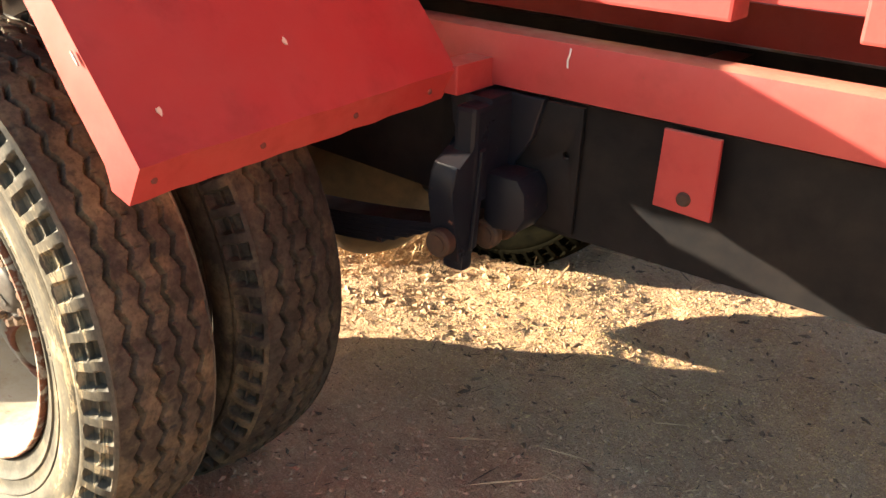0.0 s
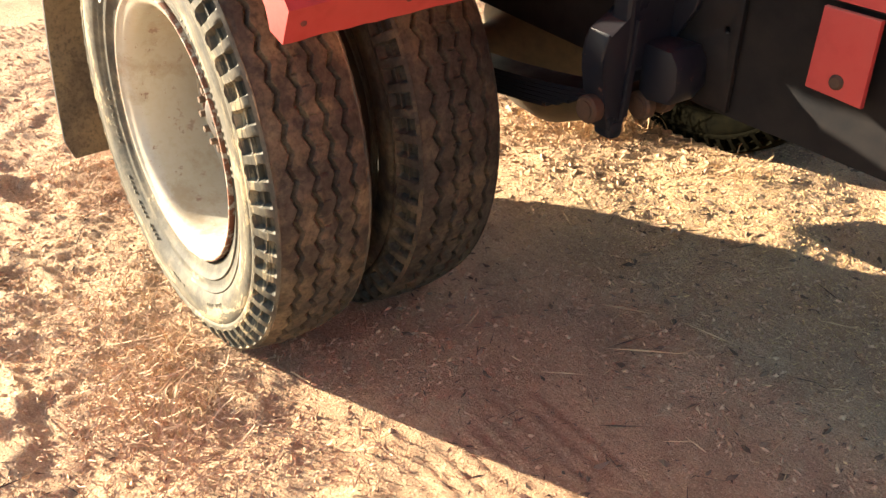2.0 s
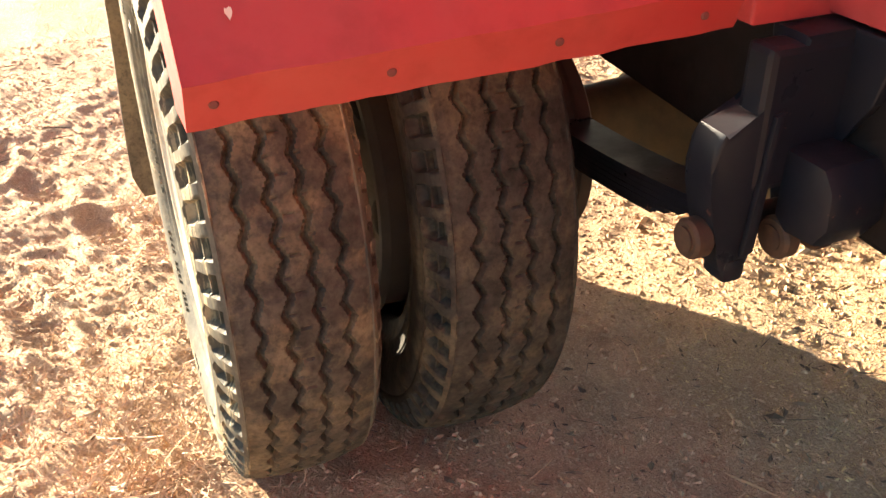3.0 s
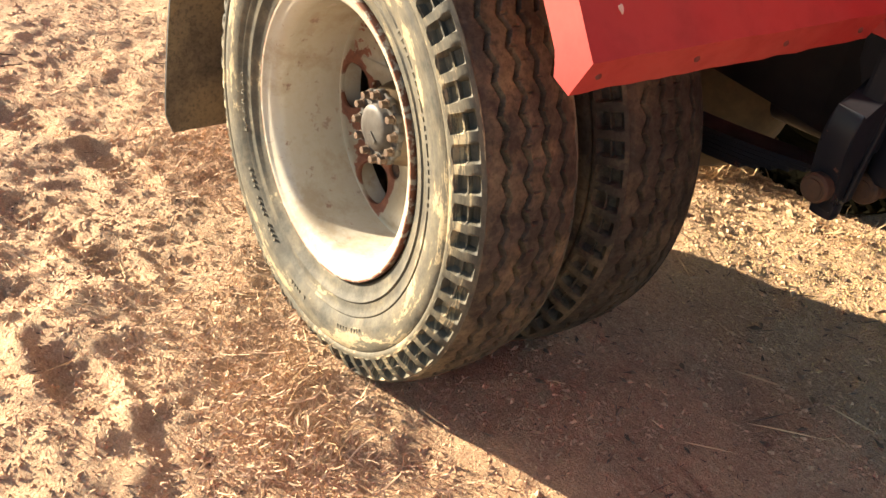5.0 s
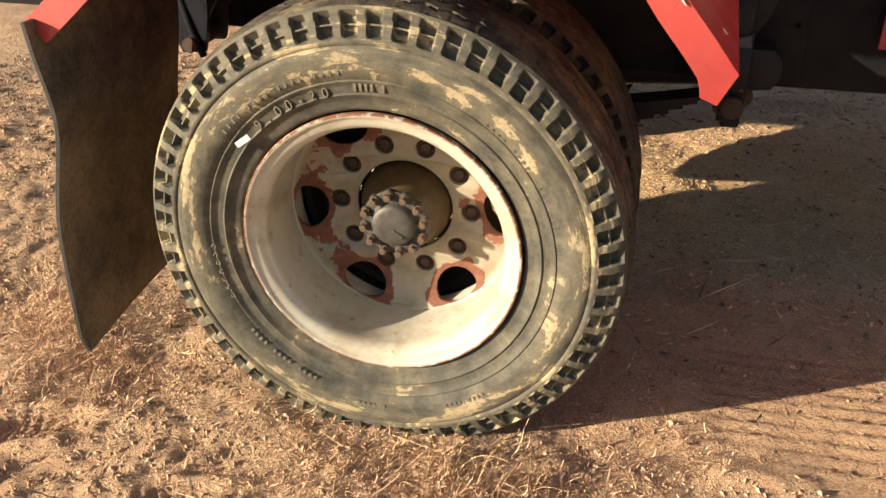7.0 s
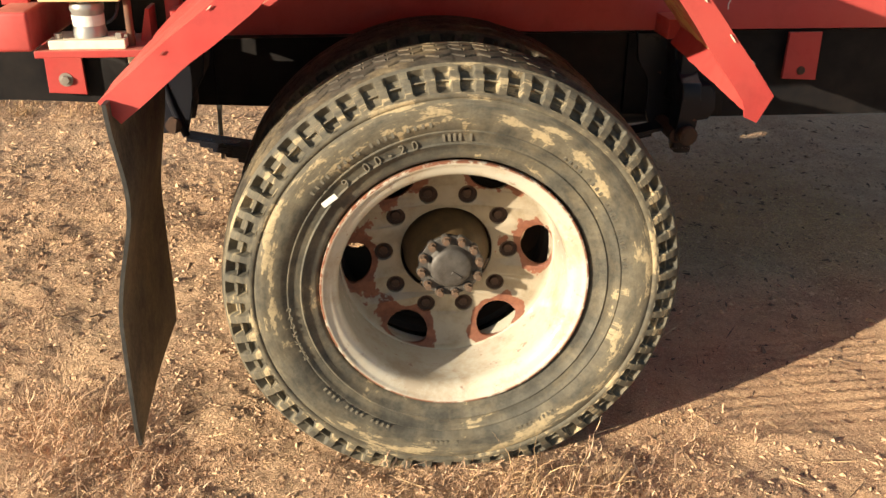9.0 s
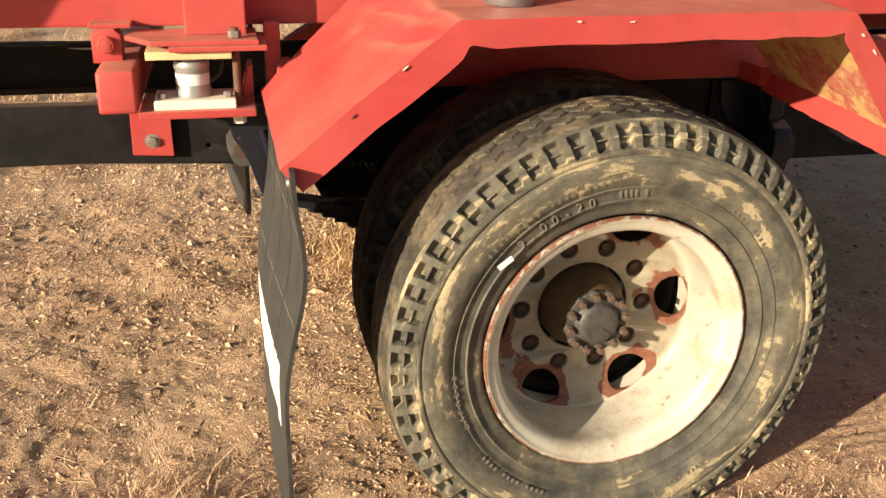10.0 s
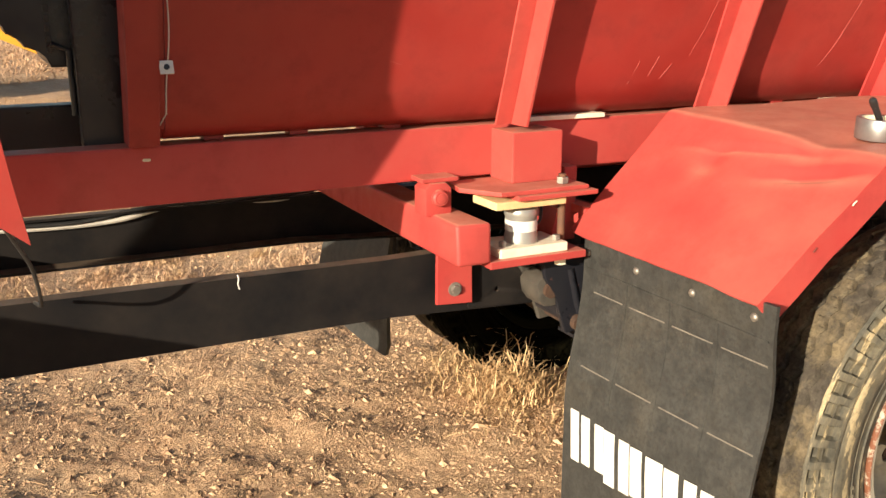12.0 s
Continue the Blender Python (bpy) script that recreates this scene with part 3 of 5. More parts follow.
# near inner rim: dirt, with the shade of the gap put into the colour
GRIMYSHADE = plain("grimy_shaded_rim", (0.055, 0.042, 0.030), (0.028, 0.022, 0.017), 0.85, 0.0, 12)


def recoloured(me, materials):
    copy = me.copy()
    for k, mm in enumerate(materials):
        copy.materials[k] = mm
    return copy


inner_tyre_me, inner_rim_me, inner_disc_me = recoloured(inner_source, (SHADERUBBER, SHADETREAD)), recoloured(rim_me, (GRIMYSHADE,)), recoloured(disc_me, (GRIMYSHADE,))


far_tyre_me, far_rim_me, far_disc_me = recoloured(inner_source, (UNLITRUBBER, UNLITRUBBER)), recoloured(rim_me, (UNLITRIM,)), recoloured(disc_me, (UNLITRIM,))


def dual_wheel(name, m, label, outer, unlit=False):
    """A steel wheel with its tyre; only outer wheels show the hub. The last flag picks near-black colours painted for
    shade.
    """
    w = part(name, rim_me if outer else far_rim_me if unlit else inner_rim_me, None, truck, label, m=m)
    part("tyre", tyre_me if outer else far_tyre_me if unlit else inner_tyre_me, None, w, "worn dusty black tyre with zigzag tread" if outer else "worn black inner tyre with zigzag tread")
    part("disc", disc_me if outer else far_disc_me if unlit else inner_disc_me, None, w, m=pose(0, 0.246, 0))
    if not outer:
        return w
    hub = lathe([(0.110, 0.32), (0.110, 0.245), (0.098, 0.215), (0.092, 0.190), (0.084, 0.168), (0.077, 0.156), (0.061, 0.150)], 48)
    part("hub", hub, HUBOCHRE, w, "greasy ochre brown hub", True)
    part("axle_flange", lathe([(0.078, 0.160), (0.080, 0.157), (0.080, 0.150), (0.078, 0.1475), (0.056, 0.1465), (0.053, 0.143), (0.051, 0.135), (0.047, 0.131), (0.037, 0.128), (0.020, 0.1265), (0.006, 0.126)], 48), HUBMETAL, w, "grey axle flange", True)
    bm = bolt(0.0088, 0.014, 1.25)
    bolt_me = finish("hub_bolt", bm, HUBRUST)
    boss_me = finish("bolt_boss", lathe([(0.0125, 0.158), (0.0130, 0.152), (0.0128, 0.1455), (0.0115, 0.1435), (0.004, 0.1430)], 14), HUBMETAL, True)
    for k in range(12):
        a = math.tau * (k + 0.3) / 12
        part("bolt_boss", boss_me, None, w, m=pose(0.0720 * math.cos(a), 0, 0.0720 * math.sin(a)))
        part("hub_bolt", bolt_me, None, w, m=pose(0.0720 * math.cos(a), 0.1430, 0.0720 * math.sin(a), 0, 20 * k, 0))
    part("keeper", box(-0.006, 0.022, -0.003, 0.003, -0.005, 0.005, 0.002), HUBMETAL, w, m=pose(0.006, 0.126, -0.012, 0, 35, 0))
    for k in range(10):
        a = radians(-1 + 36 * k)
        part("wheel_nut", nut_me, None, w, m=pose(0.160 * math.cos(a), 0.242, 0.160 * math.sin(a)))
    return w


near = dual_wheel("wheel", pose(0, 0, AXLE_Z, 0, 0, 0), "cream painted steel wheel with rust blotches", True)
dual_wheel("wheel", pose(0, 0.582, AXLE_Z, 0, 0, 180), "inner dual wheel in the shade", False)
dual_wheel("wheel", pose(0, 2.46, AXLE_Z, 0, 0, 180), "cream steel wheel on the far side", True)
dual_wheel("wheel", pose(0, 1.878, AXLE_Z, 0, 0, 0), "inner dual wheel on the far side, coloured near black for shade", False, True)


def on_arc(wheel, me, r, deg, y, name, label="", turn=0.0):
    """Lays a small flat mesh on the sidewall, upright along the radius."""
    a = radians(deg)
    return part(name, me, None, wheel, label, m=pose(r * math.cos(a), y, r * math.sin(a), 0, 90 - deg + turn, 0))


for k, ch in enumerate("9.00-20"):
    on_arc(near, letters(ch, 0.030, 0.0030, RAISED), 0.359, 132 - 4.5 * k, 0.0130, "lettering", "raised black figures")
for k, ch in enumerate("EXPRESS"):
    on_arc(near, letters(ch, 0.026, 0.0028, RAISED), 0.383, 204 - 3.3 * k, 0.0080, "lettering", "raised black letters")
bar_me = finish("lettering", box(-0.0030, 0.0030, -0.0004, 0.002, -0.0090, 0.0090, 0.0003), RAISED)
for start, count, step, r, y in ((141, 19, -2.35, 0.414, -0.0028), (95, 6, -1.8, 0.374, 0.011), (54, 22, -2.2, 0.402, 0.0004), (218, 14, 2.1, 0.402, 0.0004), (262, 6, 1.7, 0.42, -0.0045), (292, 10, 1.7, 0.42, -0.0045)):
    for k in range(count):
        if k % 5 != 4:
            on_arc(near, bar_me, r, start + step * k, y, "lettering", "raised black marks")
part("sticker", finish("sticker", box(-0.019, 0.019, -0.0006, 0.0006, -0.0065, 0.0065, 0.0005), WHITE), None, near, "small white barcode sticker", m=pose(-0.283, 0.0028, 0.238, 0, -37, 0))


AXLE = plain("dirty_brown_axle", (0.115, 0.078, 0.036), (0.048, 0.034, 0.018), 0.8, 0.0, 14)
DRUM = plain("dark_drum_rust", (0.060, 0.032, 0.018), (0.030, 0.020, 0.014), 0.85, 0.0, 15)
# axle, springs and hangers
part("axle", lathe([(0.055, 0.30), (0.060, 0.5), (0.075, 0.9), (0.080, 0.98), (0.11, 1.03), (0.20, 1.09), (0.25, 1.16), (0.262, 1.23), (0.25, 1.30), (0.20, 1.37), (0.11, 1.43), (0.080, 1.48), (0.075, 1.56), (0.060, 1.96), (0.055, 2.16)], 40, centre=(0, 0, AXLE_Z)), AXLE, truck, "dirty brown rear axle housing", True)
for y0, y1 in ((0.60, 0.79), (1.67, 1.86)):
    part("brake_drum", lathe([(0.06, y0), (0.205, y0), (0.215, y0 + 0.02), (0.215, y1 - 0.05), (0.222, y1 - 0.045), (0.222, y1 - 0.02), (0.19, y1), (0.06, y1)], 48, centre=(0, 0, AXLE_Z), closed=True), DRUM, truck, "dark rusty brake drum", True)
part("drive_shaft", rod([(0.15, 1.23, 0.53), (2.6, 1.23, 0.72)], 0.05, 20), CAST, truck, "black drive shaft", True)
for side in (1, -1):
    ymid = 1.23 - side * 0.50
    for k in range(6):
        bm = bmesh.new()
        top = []
        reach = 0.70 - 0.035 * k
        for i in range(25):
            x = -reach + 2 * reach * i / 24
            z = 0.600 + 0.075 * (x / 0.7) ** 2 - 0.0098 * k
            top.append((x + 0.0, z))
        prism(top + [(x, z - 0.0092) for x, z in top[::-1]], ymid - 0.038, ymid + 0.038, "y", 0.0, bm)
        part("leaf_spring", bm, CAST, truck, "dark steel spring leaf")
    for x in (0.72, -0.72):
        s = 1 if x > 0 else -1
        y0, y1 = ymid - 0.05, ymid + 0.05
        up = 0.0 if x > 0 else 0.062
        out = [(x - s * 0.035, 0.645 + up), (x + s * 0.035, 0.640 + up), (x + s * 0.055, 0.70 + up), (x + s * 0.06, 0.80), (x + s * 0.10, 0.86), (x + s * 0.12, 0.94), (x - s * 0.10, 0.94), (x - s * 0.09, 0.86), (x - s * 0.05, 0.80), (x - s * 0.05, 0.70 + up)]
        if x < 0:
            f = (lambda y: y) if side > 0 else (lambda y: 2.46 - y)
            part("spring_hanger", prism(out, y0 - 0.03, y0 - 0.012, "y", 0.004), CAST, truck, "cast spring hanger")
            knob = [(-0.790 + (0.046 + 0.006 * math.sin(3 * q)) * math.cos(q), 0.822 + (0.052 + 0.006 * math.cos(2 * q)) * math.sin(q)) for q in [math.tau * k / 16 for k in range(16)]]
            part("spring_eye", prism(knob, min(f(0.665), f(0.760)), max(f(0.665), f(0.760)), "y", 0.014), DUSTY, truck, "dusty brown spring eye casting", True)
            part("eye_cap", rod([(-0.800, f(0.652), 0.826), (-0.800, f(0.70), 0.826)], 0.020, 16), NUTRUST, truck, "rusty end cap", True)
            part("shackle_strap", rod([(-0.745, f(0.655), 0.880), (-0.720, f(0.652), 0.78), (-0.690, f(0.650), 0.695)], 0.011, 10), CAST, truck, "black shackle strap", True)
        part("spring_hanger", prism(out, y1 + 0.0, y1 + 0.018, "y", 0.004), CAST if x > 0 else DUSTY, truck, "cast spring hanger")
        part("hanger_web", box(min(x, x + s * 0.05), max(x, x + s * 0.05), y0 - 0.02, y1 + 0.012, 0.74, 0.93, 0.01), CAST, truck)
        if x > 0:
            f = (lambda y: y) if side > 0 else (lambda y: 2.46 - y)
            lo_hi = lambda a, b: (min(f(a), f(b)), max(f(a), f(b)))
            outline = [(0.600, 0.780), (0.602, 0.812), (0.612, 0.830), (0.664, 0.846), (0.702, 0.876), (0.708, 0.940), (0.800, 0.942), (0.800, 0.905), (0.752, 0.888), (0.722, 0.868), (0.702, 0.840), (0.692, 0.808), (0.690, 0.735), (0.688, 0.665), (0.678, 0.632), (0.658, 0.618), (0.638, 0.628), (0.626, 0.662), (0.612, 0.712), (0.603, 0.750)]
            part("spring_hanger", prism([(f(a), b) for a, b in outline], 0.712, 0.768, "x", 0.007), CAST, truck, "oily black cast spring hanger", True)
            part("hanger_rib", prism([(f(a), b) for a, b in ((0.676, 0.846), (0.690, 0.850), (0.678, 0.655), (0.660, 0.650))], 0.766, 0.778, "x", 0.005), CAST, truck, "rib of the cast hanger", True)
            part("hanger_block", prism([(0.765, 0.700), (0.790, 0.684), (0.842, 0.690), (0.862, 0.722), (0.858, 0.772), (0.838, 0.798), (0.765, 0.798)], *lo_hi(0.706, 0.800), "y", 0.016), CAST, truck, "oily black casting with a flat top", True)
            part("hanger_foot", box(0.722, 0.772, *lo_hi(0.640, 0.676), 0.608, 0.645, 0.012), CAST, truck, "blunt foot of the hanger", True)
            for cx, cz, ya, yb, big in ((0.742, 0.676, 0.592, 0.622, 0.028), (0.772, 0.668, 0.708, 0.734, 0.030), (0.772, 0.668, 0.768, 0.794, 0.030)):
                lo, hi = lo_hi(ya, yb)
                ring = lathe([(0.017, lo), (big - 0.004, lo), (big, lo + 0.005), (big, hi - 0.005), (big - 0.004, hi), (0.017, hi)], 26, "y", centre=(cx, 0, cz), closed=True)
                part("spring_eye", ring, EYERUST, truck, "rust-brown spring eye", True)
                part("pin_end", rod([(cx, lo - 0.003, cz), (cx, hi + 0.003, cz)], 0.0185, 14), EYERUST, truck, "rusty pin end", True)
            part("shackle_web", box(0.758, 0.786, *lo_hi(0.734, 0.768), 0.690, 0.740, 0.006), EYERUST, truck, "rust-brown shackle web", True)
        part("spring_pin", rod([(x, y0 - 0.05, 0.668 + up), (x, y1 + 0.035, 0.668 + up)], 0.022, 14), NUTRUST, truck, "rusty spring pin", True)


# chassis rails: C channels that grow deeper towards the front
def rail(y, out, lows, tops):
    """out: +1 where the web faces -y."""
    bm = bmesh.new()
    xs = [-2.7, -1.2, -0.85, 0.55, 0.85, 5.9]
    t = 0.008
    for ya, yb, web in ((y, y + out * t, True), (y + out * t, y + out * 0.07, False)):
        lo, hi = min(ya, yb), max(ya, yb)
        if web:
            prism(list(zip(xs, lows)) + list(zip(xs, tops))[::-1], lo, hi, "y", 0.002, bm)
        else:
            prism(list(zip(xs, lows)) + [(x, z + t) for x, z in zip(xs[::-1], lows[::-1])], lo, hi, "y", 0.0, bm)
            prism([(x, z - t) for x, z in zip(xs, tops)] + list(zip(xs, tops))[::-1], lo if out > 0 else hi - 0.035, lo + 0.035 if out > 0 else hi, "y", 0.0, bm)
    return bm


part("chassis_rail", rail(0.806, 1, [0.768, 0.766, 0.748, 0.690, 0.672, 0.670], [0.940, 0.923, 0.930, 0.938, 0.938, 0.938]), BLACK, truck, "black steel chassis rail with dust along its top")
part("chassis_rail", rail(1.662, -1, [0.785, 0.785, 0.765, 0.700, 0.672, 0.670], [0.945, 0.940, 0.938, 0.938, 0.938, 0.938]), BLACK, truck, "black steel chassis rail with dust along its top")
for x in (-2.4, -0.35, 0.9, 2.4):
    part("cross_member", box(x - 0.04, x + 0.04, 0.82, 1.652, 0.80, 0.92, 0.006), BLACK, truck)
# plate over the rail round the hanger, with holes
part("rail_plate", holed_plate("rail_plate", [[(-0.97, 0.765), (-0.62, 0.745), (-0.62, 0.93), (-0.97, 0.93)], circle(-0.925, 0.895, 0.009), circle(-0.885, 0.805, 0.009)], 0.004, BLACK), None, truck, m=pose(0, 0.800, 0))
part("rail_plate", holed_plate("rail_plate", [[(0.60, 0.70), (0.915, 0.685), (0.915, 0.932), (0.60, 0.932)], circle(0.889, 0.839, 0.009)], 0.004, BLACK), None, truck, m=pose(0, 0.799, 0))

# red sub-frame on the rails, and the weigh frame above it
for y0, y1 in ((0.774, 0.86), (1.60, 1.686)):
    out = [(-0.62, 0.944), (5.9, 0.944), (5.9, 1.054), (-0.44, 1.054)]
    part("sub_frame", prism(out, y0, y1, "y", 0.020), RED, truck, "red painted sub-frame tube lying on the chassis rail", True)
for y0, y1, x0 in ((0.778, 0.858, -2.30), (1.602, 1.682, -0.95)):
    part("sill_beam", box(x0, 1.165, y0, y1, 1.126, 1.258, 0.006), RED, truck, "red painted sill beam under the tank")
    part("sill_beam", box(1.36, 5.9, y0, y1, 1.122, 1.258, 0.006), RED, truck, "red painted sill beam under the tank")
    part("sill_plate", box(1.155, 1.37, y0 + 0.035, y1 - 0.03, 1.158, 1.256, 0.003), RED, truck)
OFF = Matrix.Translation((-0.024, -0.016, -0.021))


def rear(name, bm, material, label="", smooth=False):
    """A part of the weigh gear behind the wheel."""
    return part(name, bm, material, truck, label, smooth, OFF)


def rail_tab(x):
    """A red tab from the sub-frame down over the rail, held by a bolt."""
    t = rear("bracket", prism([(x - 0.052, 0.815), (x + 0.052, 0.808), (x + 0.050, 0.955), (x - 0.050, 0.958)], 0.784, 0.797, "y", 0.002), RED, "red bracket plate bolted over the black rail")
    part("bolt", finish("bolt", bolt(0.013, 0.010), STEEL), None, t, "steel bolt", m=pose(x, 0.785, 0.852, 0, 12, 0))


rail_tab(-1.003)
part("bracket", prism([(1.083, 0.798), (1.190, 0.792), (1.187, 0.938), (1.085, 0.938)], 0.768, 0.780, "y", 0.002), RED, truck, "red bracket plate over the black rail")
part("bolt", finish("bolt", lathe([(0.004, -0.006), (0.009, -0.006), (0.013, -0.002), (0.014, 0.003)], 18), NUTRUST), None, truck, "dark rusty sunk bolt head", m=pose(1.138, 0.768, 0.822))

drip = finish("paint_drip", rod(smooth_path([(0, 0, 0.018), (0.001, -0.001, 0.006), (-0.001, 0, -0.004), (0.002, 0, -0.018)], 4), 0.0018, 6), WHITE, True)
part("paint_drip", drip, None, truck, "small white paint drip", m=pose(-1.586, 0.805, 0.917))
part("paint_drip", drip, None, truck, "small white paint drip", m=pose(0.885, 0.773, 1.025, 0, 8, 0))

# cross tube with its slanted end, and the load cell stack on it
def tube_end():
    bm = bmesh.new()
    x0, x1, z0, z1 = -1.100, -1.010, 0.975, 1.076
    ends = [[(x0, 0.575, z0), (x1, 0.575, z0), (x1, 0.575, z1), (x0, 0.585, z1)], [(x0, 1.90, z0), (x1, 1.90, z0), (x1, 1.90, z1), (x0, 1.90, z1)]]
    rings = [[bm.verts.new(p) for p in e] for e in ends]
    bm.faces.new(rings[0]), bm.faces.new(rings[1][::-1])
    for i in range(4):
        bm.faces.new((rings[0][i], rings[1][i], rings[1][(i + 1) % 4], rings[0][(i + 1) % 4]))
    bmesh.ops.bevel(bm, geom=list(bm.edges), offset=0.010, segments=3, affect="EDGES", profile=0.6)
    return bm


rear("cross_tube", tube_end(), RED, "red square cross tube with dust on top", True)
rear("upper_plate", prism([(-1.02, 0.80), (-1.035, 0.70), (-0.97, 0.60), (-0.72, 0.60), (-0.72, 0.80)], 1.128, 1.140, "z", 0.003), RED, "red steel plate")
rear("upper_plate", box(-0.93, -0.70, 0.585, 0.80, 1.116, 1.128, 0.003), RED, "red steel plate")
rear("gusset_box", box(-0.892, -0.745, 0.685, 0.800, 1.140, 1.268, 0.004), RED, "red welded box on the sill beam")
rear("wood_block", box(-0.985, -0.785, 0.600, 0.72, 1.096, 1.116, 0.003), WOOD, "pale wooden packing block")
cell = rear("load_cell", lathe([(0.004, 1.096), (0.026, 1.096), (0.028, 1.088), (0.040, 1.086), (0.043, 1.080), (0.043, 1.068), (0.040, 1.064), (0.040, 1.022), (0.043, 1.016), (0.043, 1.000), (0.004, 1.000)], 40, "z", centre=(-0.882, 0.655, 0)), CELL, "zinc coloured round load cell", True)
part("label", lathe([(0.0405, 1.030), (0.0408, 1.031), (0.0408, 1.056), (0.0405, 1.057)], 40, "z", centre=(-0.882, 0.655, 0)), WHITE, cell, "white paper label")
rear("cell_base", box(-0.975, -0.782, 0.592, 0.72, 0.977, 1.000, 0.003), CREAM, "cream block under the load cell")
rear("lower_plate", box(-1.010, -0.735, 0.578, 0.80, 0.958, 0.977, 0.003), RED, "red steel plate")
rear("plate_web", prism([(-0.735, 0.960), (-0.735, 1.06), (-0.745, 1.06), (-0.765, 0.977), (-0.765, 0.960)], 0.70, 0.79, "y", 0.002), RED)
stud = rear("tie_rod", rod([(-0.775, 0.636, 1.165), (-0.775, 0.636, 0.945)], 0.010, 14), RUST, "rusty threaded tie rod", True)
part("nut", prism([(-0.775 + 0.016 * math.cos(math.tau * i / 6), 0.636 + 0.016 * math.sin(math.tau * i / 6)) for i in range(6)], 0.930, 0.957, "z", 0.002), CREAM, stud, "pale nut")
part("nut", prism([(-0.775 + 0.016 * math.cos(math.tau * i / 6), 0.636 + 0.016 * math.sin(math.tau * i / 6)) for i in range(6)], 1.141, 1.158, "z", 0.002), STEEL, stud)
for x, y in ((-0.80, 0.62), (-0.955, 0.62)):
    part("bolt", prism([(x + 0.011 * math.cos(math.tau * i / 6), y + 0.011 * math.sin(math.tau * i / 6)) for i in range(6)], 1.000, 1.014, "z", 0.002), STEEL, truck, m=OFF)
rear("cell_cable", rod(smooth_path([(-0.84, 0.66, 1.03), (-0.815, 0.67, 1.05), (-0.81, 0.69, 1.09), (-0.83, 0.76, 1.10)]), 0.004), PEN, "thin black cable", True)
lug = part("pivot_lug", prism([(-1.140, 1.050), (-1.070, 1.050), (-1.070, 1.118), (-1.084, 1.132), (-1.126, 1.132), (-1.140, 1.118)], 0.700, 0.770, "y", 0.005), RED, truck, "red pivot lug on the cross tube", True)
part("bolt", lathe([(0.003, -0.016), (0.017, -0.016), (0.021, -0.011), (0.021, 0.002)], 24), RED, lug, "red painted round bolt head", True, m=pose(-1.105, 0.700, 1.096))
part("washer", lathe([(0.008, -0.019), (0.012, -0.018), (0.012, -0.014)], 20), RED, lug, "", True, m=pose(-1.105, 0.700, 1.096))
part("cap_plate", box(-1.145, -1.045, 0.710, 0.790, 1.132, 1.143, 0.003), RED, truck, "red plate under the sill beam")
rear("side_strut", prism([(-0.70, 1.16), (-0.66, 1.16), (-0.66, 0.96), (-0.70, 0.96)], 0.74, 0.80, "y", 0.004), RED)


